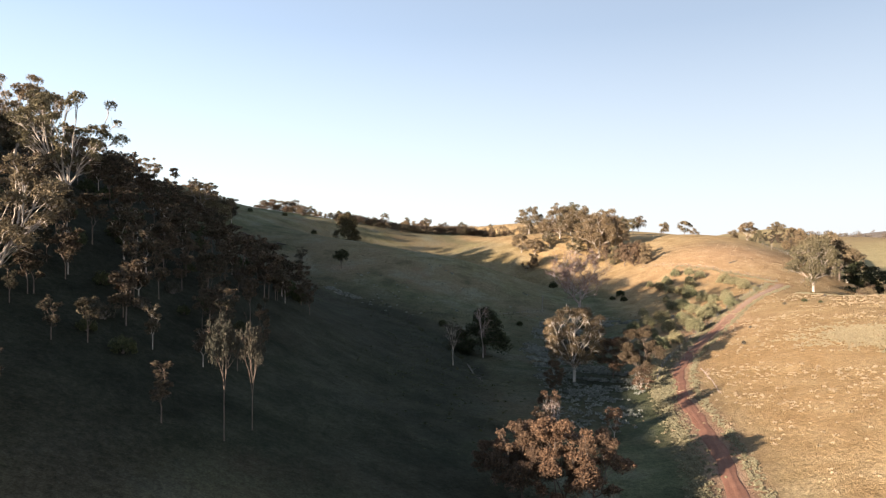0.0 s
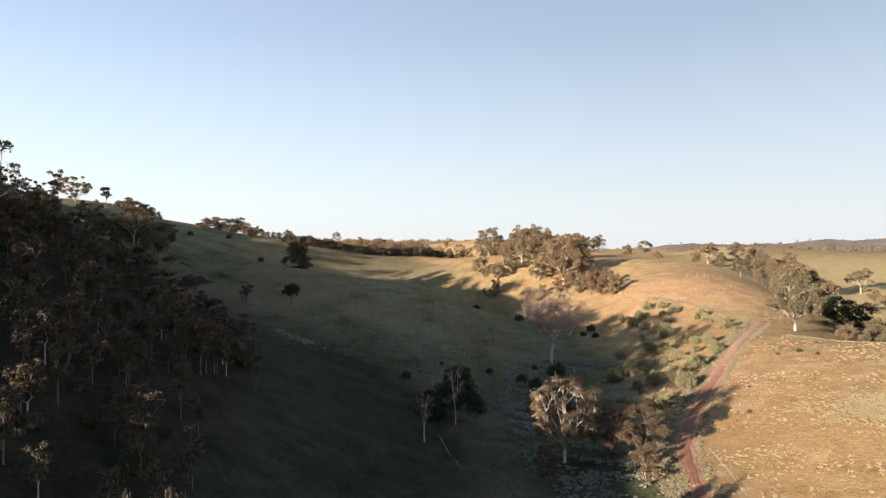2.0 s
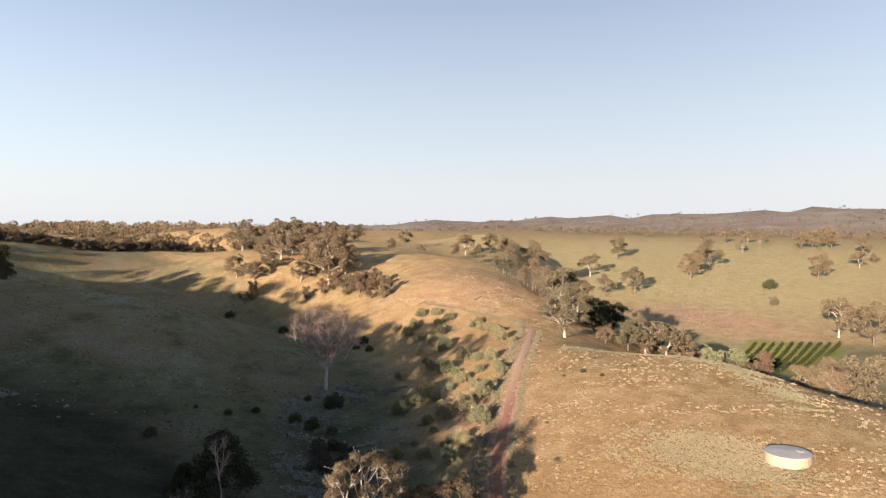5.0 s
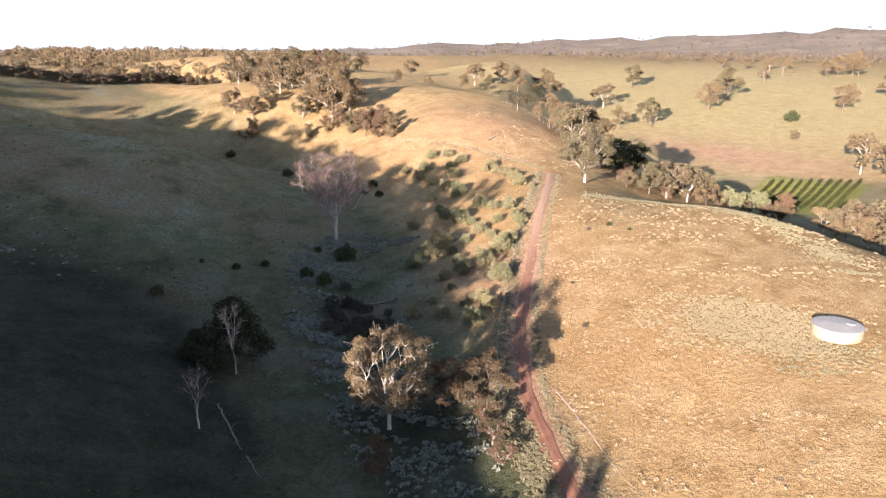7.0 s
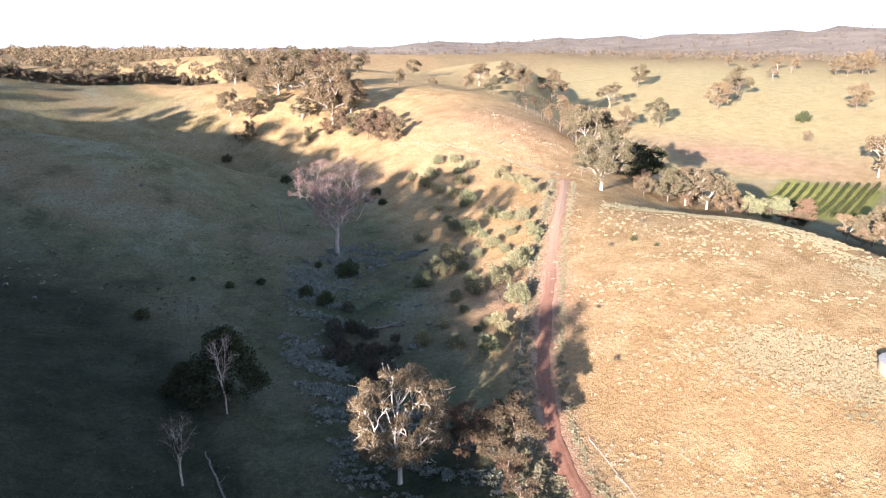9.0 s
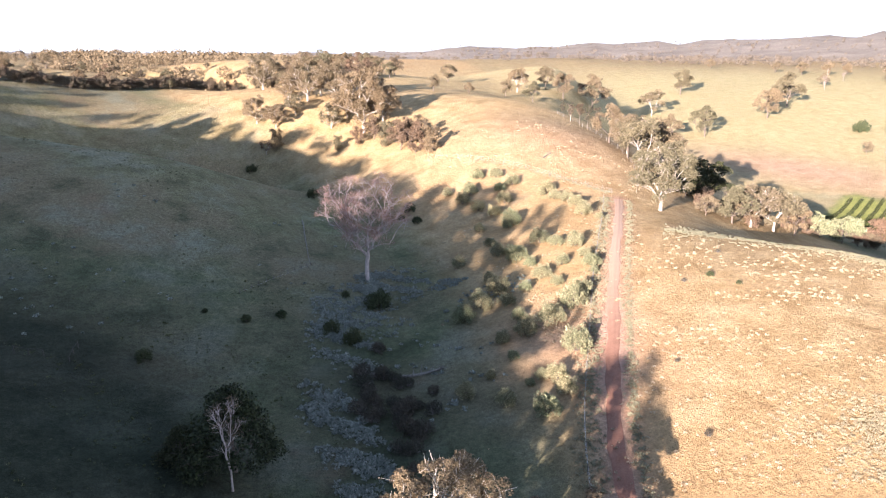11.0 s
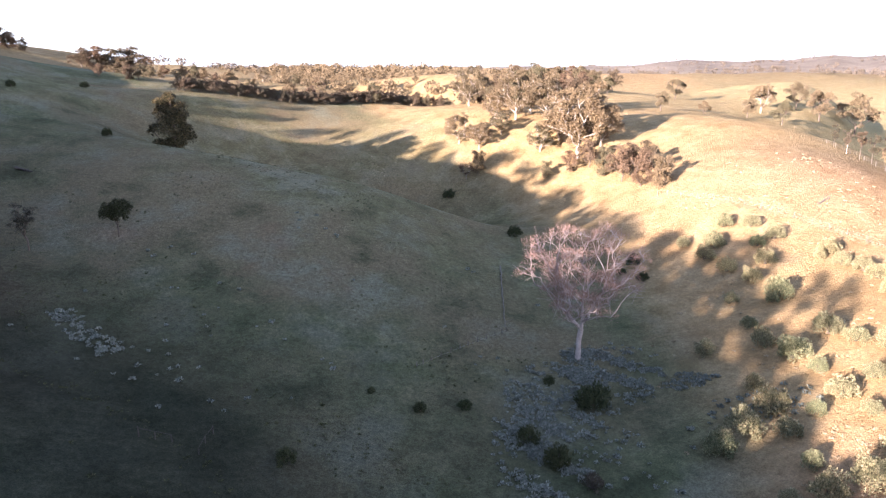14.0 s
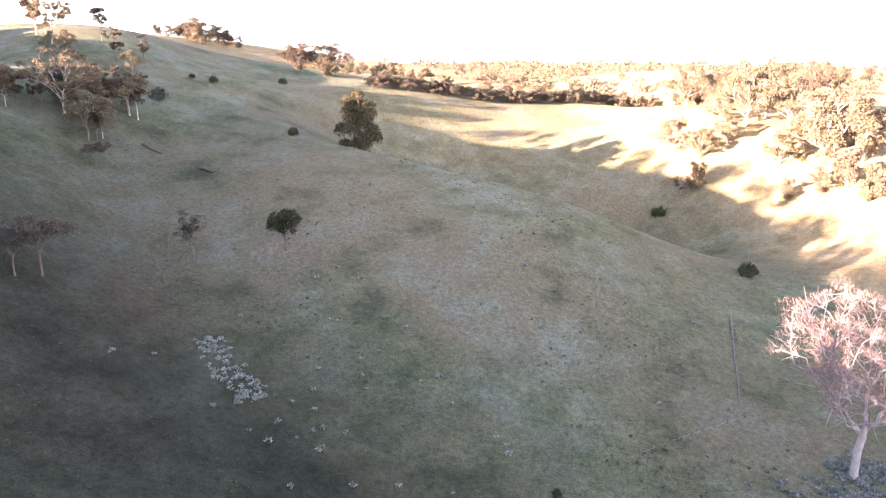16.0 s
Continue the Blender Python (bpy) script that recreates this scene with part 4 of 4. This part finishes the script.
while count < 300:
    x, y = rng.uniform(-105, -17), rng.uniform(44, 178)
    edge = np.interp(y, (44, 60, 90, 115, 135, 150, 178), (-17, -18, -22, -22, -27, -44, -62))
    if x < edge and (y > 52 or rng.uniform() < 0.3) and not (y < 62 and x < -34) and abs((x - 29) * 0.588 - (y - 97) * 0.81) > 5.5 and rng.uniform() < 0.4 + 0.55 * smooth(-80, -25, x):
        tall = rng.uniform(4.6, 7.8) * (0.72 + 0.28 * smooth(60, 95, y)) * (1 - 0.05 * smooth(-50, -62, x))
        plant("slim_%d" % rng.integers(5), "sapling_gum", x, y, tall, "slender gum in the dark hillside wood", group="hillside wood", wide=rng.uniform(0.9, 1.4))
        count += 1
for n in range(130):
    t = rng.uniform() ** 0.8
    x, y = -24 - 62 * rng.uniform() ** 1.2, 62 + 100 * t
    plant("green_%d" % (n % 2) if n % 3 else "brown_0", "understorey_bush", x - 22 * smooth(120, 162, y), y, rng.uniform(0.9, 2.1), "dark understorey bush on the floor of the hillside wood", "bush", "wood understorey", sink=0.1)
# the first stands out of view, added to shade the shrub slope
for x, y, h in ((-51.0, 73.0, 10), (-52.2, 96.0, 16.2), (-64.5, 104.0, 13.5), (-40.5, 62.0, 13)):
    plant("grand" if h > 12 else "gum_d", "gum_tree", x, y, h, "tall open-crowned gum above the hillside wood", group="tall gums", wide=1.0)
for n, (x, y, h) in enumerate(((-74.5, 160.8, 6), (-74.8, 166.7, 5), (-113.0, 269.6, 5.5), (-106.8, 267.2, 6.5), (-92.0, 269.1, 5), (-118.3, 277.1, 13))):
    plant("gum_d" if h > 9 else "paddock_%d" % (n % 6), "gum_tree", x, y, h, "sunlit tan-crowned gum along the top of the wood", group="wood crest gums")
for n in range(20):
    x, y = rng.uniform(-150, -98), rng.uniform(110, 232)
    plant("paddock_%d" % (n % 6), "gum_tree", x, y, rng.uniform(4.5, 7), "gum tree on the wooded hilltop, in a belt added for shade", group="hilltop gums")

# row out of view, added for the shadow streaks it throws
for n in range(11):
    x, y = -176 + 2.1 * n + rng.normal(0, 4), 212 - 5.4 * n + rng.normal(0, 2)
    plant("paddock_%d" % (n % 6), "gum_tree", x, y, rng.uniform(5, 10), "gum tree on the wooded hilltop, in a belt added for shade", group="hilltop gums", wide=0.8)
# row out of view, heights set to block sun from the hillside
for n in range(12):
    x, y = -159 - 2.3 * (n - 5), 250 + 3.2 * (n - 5)
    plant("paddock_%d" % (n % 6), "gum_tree", x, y, max(6.0, 57.5 - ground_z(x, y)) * rng.uniform(0.9, 1.05), "gum tree on the wooded hilltop, in a belt added for shade", group="hilltop gums", wide=0.9)


# ---- ground plants ----
def clumps(name, x, y, radius, count, material, label, tall=0.8, leaf=0.2):
    """Low rounded clumps of many small leaves, as one mesh."""
    g = np.random.default_rng(len(name) * 7 + len(x))
    n = len(x) * count
    r = np.repeat(radius, count)
    d = g.normal(0, 1, (n, 3))
    d /= np.linalg.norm(d, axis=1)[:, None]
    d[:, 2] = np.abs(d[:, 2])
    at = np.repeat(np.c_[x, y, height(x, y)], count, 0) + d * (r * g.uniform(0.15, 1, n) ** 0.5)[:, None] * np.array((1, 1, tall))
    way = d + g.normal(0, 0.5, (n, 3)) + np.array((0, 0, 0.5))
    way /= np.linalg.norm(way, axis=1)[:, None]
    s = np.cross(way, g.normal(0, 1, (n, 3)))
    s *= (r * leaf * g.uniform(0.5, 1.1, n) / np.linalg.norm(s, axis=1))[:, None]
    way *= (r * leaf * 1.6)[:, None]
    v = np.stack([at - way, at + s, at + way, at - s], 1).reshape(-1, 3)
    me = mesh_of(name, v, np.arange(len(v)).reshape(-1, 4), material)
    tagged(new(name, me), label, "ground plants", kind="stuff")


def patch(g, n, cx, cy, rx, ry, turn=0.0):
    a, r = g.uniform(0, 6.283, n), np.sqrt(g.uniform(0, 1, n)) * g.uniform(0.75, 1.15, n)
    u, v = rx * r * np.cos(a), ry * r * np.sin(a)
    return np.c_[cx + u * math.cos(turn) - v * math.sin(turn), cy + u * math.sin(turn) + v * math.cos(turn)]


def band(g, n, points, spread, offset=0.0):
    c = along(points, 0.5)
    t = np.gradient(c, axis=0)
    t /= np.linalg.norm(t, axis=1)[:, None]
    k = g.integers(0, len(c), n)
    o = g.normal(0, spread, n) + offset
    return c[k] + t[k] * g.uniform(-0.4, 0.4, (n, 1)) + np.c_[t[k, 1], -t[k, 0]] * o[:, None]


def drifts(p, scale=0.16, keep=0.1):
    """Thins a scatter into drifts."""
    q = np.sin(p[:, 0] * scale + 1.7 * np.sin(p[:, 1] * scale * 0.7)) * np.cos(p[:, 1] * scale * 1.1 + 1.3 * np.sin(p[:, 0] * scale * 0.6)) + 0.5 * np.sin(p[:, 0] * scale * 2.7 + p[:, 1] * scale * 2.1)
    return p[q + np.random.default_rng(len(p)).normal(0, 0.35, len(p)) > keep]


g = np.random.default_rng(9)
CREST_LINE = [(85, 165), (89.6, 161.4), (93, 157), (96.5, 148), (98, 136), (97, 124), (91.5, 111), (88, 104)]
silver = np.vstack([
    drifts(patch(g, 1300, 38.0, 179, 8.5, 7.5), 0.5, 0.0), patch(g, 80, 47.5, 174, 3.5, 2), drifts(patch(g, 520, 31, 172, 7, 7), 0.5, 0.0), drifts(patch(g, 1100, 26, 160, 5, 11), 0.4, 0.0), drifts(patch(g, 1500, 20, 134, 4, 18), 0.4, 0.0), drifts(patch(g, 1300, 24, 112, 8, 14), 0.4, 0.0), patch(g, 120, 20, 92, 6, 10),
    band(g, 110, [(-31, 185), (-27, 181.5), (-22, 177)], 0.9), patch(g, 60, 52, 165, 6, 4), drifts(patch(g, 320, 35, 160, 10, 25), 0.3, 0.2), patch(g, 24, -8, 176, 18, 12), drifts(patch(g, 90, -2, 190, 34, 34), 0.2, 0.35)])
clumps("silver_weeds", silver[:, 0], silver[:, 1], g.uniform(0.2, 0.5, len(silver)), 26, SILVER_LEAF, "low silver-grey weeds in drifts over the shaded pasture", 0.75, 0.24)
verge = np.vstack([band(g, 1500, TRACK, 0.35, 2.0), band(g, 2600, TRACK, 0.7, -2.7), patch(g, 700, 32, 101, 2.2, 9, -0.25), drifts(band(g, 3600, CREST_LINE, 2.2, 0.0), 0.35, -0.4), patch(g, 90, 47, 174.5, 3, 1.6), patch(g, 300, 66, 92, 7, 4), band(g, 420, [(92, 191), (87.5, 200), (82.7, 210), (75.5, 223)], 0.5)])
clumps("verge_weeds", verge[:, 0], verge[:, 1], g.uniform(0.12, 0.29, len(verge)), 24, VERGE_LEAF, "pale dry weeds crowded along the track and crest", 0.8, 0.24)
pale_patch = np.vstack([patch(g, 2600, 64.5, 101, 5.5, 9.5, 0.25), drifts(patch(g, 1500, 63, 104, 9, 14, 0.25), 0.5, 0.2)])
clumps("pale_weeds", pale_patch[:, 0], pale_patch[:, 1], g.uniform(0.12, 0.3, len(pale_patch)), 22, STRAW, "dense pale weeds round the water tank", 0.8, 0.24)
tuss = drifts(np.vstack([patch(g, 3000, 70, 115, 36, 48, -0.3), patch(g, 1200, 60, 75, 34, 30), patch(g, 500, 64, 175, 18, 40, -0.4), patch(g, 400, 90, 215, 24, 30), patch(g, 500, 45, 300, 50, 22)]))
clumps("dry_tussocks", tuss[:, 0], tuss[:, 1], g.uniform(0.12, 0.36, len(tuss)), 26, STRAW, "pale dry grass tussocks dotted over the hill", 0.7, 0.22)
tuft = drifts(np.vstack([patch(g, 2600, -10, 205, 48, 60), patch(g, 1800, 5, 130, 22, 60), patch(g, 600, -10, 280, 50, 30)]), 0.11)
# tufts added along the drain to draw its dark line
tuft = np.vstack([tuft, band(g, 900, GULLY, 0.45, 0.3)])
clumps("green_tufts", tuft[:, 0], tuft[:, 1], g.uniform(0.08, 0.26, len(tuft)) * g.uniform(0.6, 1.2, len(tuft)), 14, BUSH_LEAF, "small dark tufts scattered through the grazed grass", 0.6, 0.3)


def far_woods(name, pts, k, seed, leaf, label, size=0.085):
    """Woods too far off to tell tree from tree: crowns of small leaf tufts, as one mesh."""
    w = np.random.default_rng(seed)
    p = np.array(pts)
    tall = np.repeat(p[:, 2], k)
    d = w.normal(0, 1, (len(p) * k, 3))
    d *= (w.uniform(0.3, 1, len(d)) ** 0.5 / np.linalg.norm(d, axis=1))[:, None]
    d *= (1 + 0.25 * np.sin(d[:, 0] * 5 + tall * 9) * np.cos(d[:, 1] * 6 + tall * 7))[:, None]
    ce = np.repeat(np.c_[p[:, 0], p[:, 1], height(p[:, 0], p[:, 1]) + p[:, 2] * 0.56], k, 0) + d * tall[:, None] * np.array((0.52, 0.52, 0.42))
    a, b2 = w.normal(0, 1, (len(ce), 3)), w.normal(0, 1, (len(ce), 3))
    a /= np.linalg.norm(a, axis=1)[:, None]
    b2 = np.cross(a, b2)
    b2 /= np.linalg.norm(b2, axis=1)[:, None]
    s = (tall * w.uniform(0.7, 1.3, len(ce)) * size)[:, None]
    v = np.stack([ce - a * s, ce + b2 * s, ce + a * s, ce - b2 * s], 1).reshape(-1, 3)
    tagged(new(name, mesh_of(name, v, np.arange(len(v)).reshape(-1, 4), leaf)), label, "woods", kind="stuff")


w = np.random.default_rng(31)
range_trees, plateau_trees = [], []
while len(range_trees) < 2400:
    d, b = 560 * (2200 / 560) ** w.uniform(0, 1), radians(w.uniform(-35, 75))
    x, y = d * math.sin(b), 60 + d * math.cos(b)
    lump = math.sin(x * 0.011 + 1.3) * math.cos(y * 0.009) + 0.6 * math.sin(x * 0.027 + y * 0.019)
    if (lump > 0.15 or (d > 1200 and w.uniform() < 0.5)) and bell(x, y, 400, 430, 150, 130) < 0.3:
        range_trees.append((x, y, w.uniform(4, 8)))
# the wood across the dip behind the windbreak: its tops keep to one even line
while len(plateau_trees) < 420:
    d, b = w.uniform(352, 660), radians(w.uniform(-10, 14))
    x, y = d * math.sin(b) - 3, d * math.cos(b) + 42
    tall = min(11.5, 20.2 + 0.0352 * d - ground_z(x, y)) * w.uniform(0.72, 1.05)
    if tall > 3:
        plateau_trees.append((x, y, tall))
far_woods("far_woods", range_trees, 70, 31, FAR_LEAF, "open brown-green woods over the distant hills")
far_woods("plateau_wood", plateau_trees, 260, 32, GUM_LEAF, "tan-crowned gum wood across the plateau", 0.055)


# ---- built things ----
def part(name, bm, material, parent, label=""):
    me = bpy.data.meshes.new(name)
    bm.to_mesh(me)
    bm.free()
    me.materials.append(material)
    ob = new(name, me)
    ob.parent = parent
    return tagged(ob, label)


def ring_wall(radius, low, high, n=64, wave=0.0, thick=0.06):
    """A round wall with thickness; wave gives it upright corrugations."""
    bm = bmesh.new()
    rows = []
    for r, z in ((radius, low), (radius, high), (radius - thick, high), (radius - thick, low)):
        rows.append([bm.verts.new(((r + wave * math.sin(k * math.pi)) * math.cos(2 * math.pi * k / n), (r + wave * (k % 2)) * math.sin(2 * math.pi * k / n), z)) for k in range(n)])
    for a in range(4):
        for k in range(n):
            bm.faces.new((rows[a][k], rows[a][(k + 1) % n], rows[(a + 1) % 4][(k + 1) % n], rows[(a + 1) % 4][k]))
    bmesh.ops.recalc_face_normals(bm, faces=bm.faces)
    return bm


def box(cx, cy, cz, sx, sy, sz, m=None):
    bm = bmesh.new()
    bmesh.ops.create_cube(bm, size=1, matrix=(m or Matrix()) @ Matrix.Translation((cx, cy, cz)) @ Matrix.Diagonal((sx, sy, sz, 1)))
    bmesh.ops.bevel(bm, geom=bm.edges[:], offset=min(sx, sy, sz) * 0.15, segments=1, affect="EDGES")
    return bm


def water_tank(x, y, radius, tall):
    base = new("water_tank")
    base.location = (x, y, ground_z(x - 2.2, y - 1.6) - 0.15)
    part("wall", ring_wall(radius, -0.5, tall), CREAM_STEEL, base)
    bm = bmesh.new()
    prof = ((radius + 0.05, tall - 0.06), (radius + 0.05, tall + 0.04), (radius * 0.7, tall + 0.1), (radius * 0.35, tall + 0.15), (0.05, tall + 0.18))
    rows = [[bm.verts.new((r * math.cos(2 * math.pi * k / 64), r * math.sin(2 * math.pi * k / 64), z)) for k in range(64)] for r, z in prof]
    for a, b2 in zip(rows, rows[1:]):
        for k in range(64):
            bm.faces.new((a[k], a[(k + 1) % 64], b2[(k + 1) % 64], b2[k]))
    bm.faces.new(rows[-1])
    part("roof", bm, LID, base, "flat grey tank roof")
    for ang in (3.5, 4.15, 4.8, 5.6):
        m = pose(math.cos(ang) * radius, math.sin(ang) * radius, 0, 0, 0, math.degrees(ang))
        part("seam", box(0, 0, tall * 0.48, 0.03, 0.05, tall * 0.96, m), GREY_WOOD, base)
    hatch = part("hatch", box(radius * 0.45, -radius * 0.3, tall + 0.15, 0.7, 0.7, 0.1), LID, base)
    part("handle", box(radius * 0.45, -radius * 0.3 - 0.2, tall + 0.22, 0.22, 0.04, 0.05), WIRE, hatch)
    pipe = bmesh.new()
    bmesh.ops.create_cone(pipe, cap_ends=True, segments=10, radius1=0.05, radius2=0.05, depth=tall, matrix=Matrix.Translation((math.cos(3.25) * (radius + 0.06), math.sin(3.25) * (radius + 0.06), tall * 0.45)))
    part("pipe", pipe, WIRE, base)
    return tagged(base, "low round cream water tank with a flat grey roof", "water tank")


water_tank(69.6, 94.3, 2.65, 1.5)


def vine_row(ax, ay, bx, by, seed):
    """Trellised vines: end posts, wire and a continuous leafy wall."""
    w = np.random.default_rng(seed)
    base = new("vine_row")
    n = int(math.hypot(bx - ax, by - ay) / 0.6)
    t = np.linspace(0, 1, n)
    x, y = ax + (bx - ax) * t, ay + (by - ay) * t
    z = height(x, y)
    base.location = (ax, ay, float(z[0]))
    org = np.array((ax, ay, float(z[0])))
    c = np.c_[x, y, z + 1.25] - org
    v, f = leaves(w, c, 0.75, n * 24, 0.26, 1.2)
    ob = new("foliage", mesh_of("foliage", v, f, VINE_LEAF))
    ob.parent = base
    for k in (0, n // 3, 2 * n // 3, n - 1):
        part("post", box(0, 0, 0.8, 0.12, 0.12, 1.8, Matrix.Translation(Vector((x[k], y[k], z[k])) - Vector(org))), GREY_WOOD, base)
    wv, wf = tubes([(c[k], c[k + 1], 0.012, 0.012, 3) for k in range(0, n - 1)])
    wire = new("wire", mesh_of("wire", wv, wf, WIRE))
    wire.parent = base
    return tagged(base, "green trellised vine row in the valley vineyard", "vines", "vineyard rows")


for k in range(10):
    vine_row(200.5 + 2.75 * k, 229 - 2.4 * k, 246.5 + 2.75 * k, 251 - 2.4 * k, 300 + k)


def log(name, pts, radius, label, wood=GREY_WOOD, seed=1, stubs=4):
    """A fallen trunk lying on the ground along the points, with broken side limbs."""
    w = np.random.default_rng(seed)
    c = along(pts, 0.8)
    r = radius * np.linspace(1, 0.45, len(c))
    p = np.c_[c, height(c[:, 0], c[:, 1]) + r * 0.7] + w.normal(0, 0.04, (len(c), 3)) * (1, 1, 0.2)
    org = p[0].copy()
    base = new(name)
    base.location = org
    v, f = tubes([(p[i] - org, p[i + 1] - org, r[i], r[i + 1], 8) for i in range(len(p) - 1)])
    ob = new("trunk", mesh_of("trunk", v, f, wood, True))
    ob.parent = base
    for _ in range(stubs):
        i = w.integers(len(p) // 4, len(p))
        d = np.array((w.normal(), w.normal(), abs(w.normal()) * 0.5 + 0.2))
        d *= w.uniform(0.6, 1.6) / np.linalg.norm(d)
        v, f = tubes([(p[i] - org, p[i] - org + d * 0.6, r[i] * 0.45, r[i] * 0.3, 5), (p[i] - org + d * 0.6, p[i] - org + d + np.array((0.1, 0.1, 0.1)), r[i] * 0.3, r[i] * 0.12, 5)])
        ob = new("branch", mesh_of("branch", v, f, wood, True))
        ob.parent = base
    return tagged(base, label, "log")


log("fallen_log", [(39.8, 106.4), (38.3, 98.5), (36.6, 90.5)], 0.06, "thin bleached pole lying in the grass beside the track", DEAD_WOOD, 2, 7)
log("fallen_log", [(4.3, 124.2), (5.2, 115), (6.1, 107.3)], 0.13, "long thin fallen trunk in the shaded gully", GREY_WOOD, 3, 5)
log("fallen_log", [(30.9, 213.6), (29.3, 203), (27.6, 191)], 0.12, "long grey log lying down the grassy slope", GREY_WOOD, 4, 5)
log("fallen_log", [(-67.6, 233.2), (-65.5, 232.6), (-63.5, 232.3)], 0.35, "thick weathered log on the hillside", DARK_WOOD, 5, 4)
log("fallen_log", [(-55.2, 230.2), (-52, 229.2)], 0.35, "short dark log on the hillside", DARK_WOOD, 6, 2)
log("fallen_log", [(27.0, 150.5), (31.5, 148.0), (36.0, 147.5)], 0.3, "dead branching trunk fallen into the creek thicket", GREY_WOOD, 7, 14)
log("fallen_log", [(88.5, 213.0), (91.5, 214.5)], 0.2, "short bleached log on the dry knoll", GREY_WOOD, 8, 2)


def fence(points, gap, label, tall=1.1, wires=3, rail=False, lean=0.05):
    """Old timber posts on the line, with wires or one rail between them."""
    c = along(points, gap)
    z = height(c[:, 0], c[:, 1])
    org = Vector((c[0][0], c[0][1], z[0]))
    base = new("fence")
    base.location = org
    posts = []
    for (x, y), h in zip(c, z):
        t = tall * random.uniform(0.85, 1.1)
        m = Matrix.Translation(Vector((x, y, h)) - org) @ Euler((random.gauss(0, lean), random.gauss(0, lean), random.uniform(0, 6))).to_matrix().to_4x4()
        bm = bmesh.new()
        bmesh.ops.create_cone(bm, cap_ends=True, segments=7, radius1=0.065, radius2=0.05, depth=t + 0.3, matrix=m @ Matrix.Translation((0, 0, (t - 0.3) / 2)))
        part("post", bm, DARK_WOOD if rail else GREY_WOOD, base)
        posts.append(np.array(Vector((x, y, h)) - org))
    levels = [0.9 * tall] if rail else [tall * (0.3 + 0.3 * k) for k in range(wires)]
    for lv in levels:
        v, f = tubes([(a + np.array((0, 0, lv)), b2 + np.array((0, 0, lv)), 0.022 if rail else 0.008, 0.022 if rail else 0.008, 5 if rail else 3) for a, b2 in zip(posts, posts[1:])])
        ob = new("rail" if rail else "wire", mesh_of("rail", v, f, DARK_WOOD if rail else WIRE))
        ob.parent = base
    return tagged(base, label, "fence")


fence([(92.2, 190.5), (87.4, 200.3), (82.7, 210.1), (75.4, 223.7), (68, 236)], 3.2, "old post and wire fence along the dry knoll")
fence([(x - 2.6, y + 1.6) for x, y in TRACK[4:]], 4.0, "post and wire fence along the creek side of the track")
fence([(27.6, 190), (20, 184), (13.7, 178.5)], 1.6, "row of short leaning grey pickets across the pasture", 0.7, 1)
fence([(-14.3, 161.6), (-11.2, 161.8)], 1.5, "weathered timber rail across the drain", 1.0, 1, True)
fence([(-8.4, 160.1), (-7.6, 163.2)], 1.5, "broken rail fence by the drain", 0.8, 1, True)
fence([(119.5, 258), (121, 244), (119, 232), (114.5, 216), (108, 203), (99, 191)], 4.0, "boundary fence along the wooded edge of the knoll")
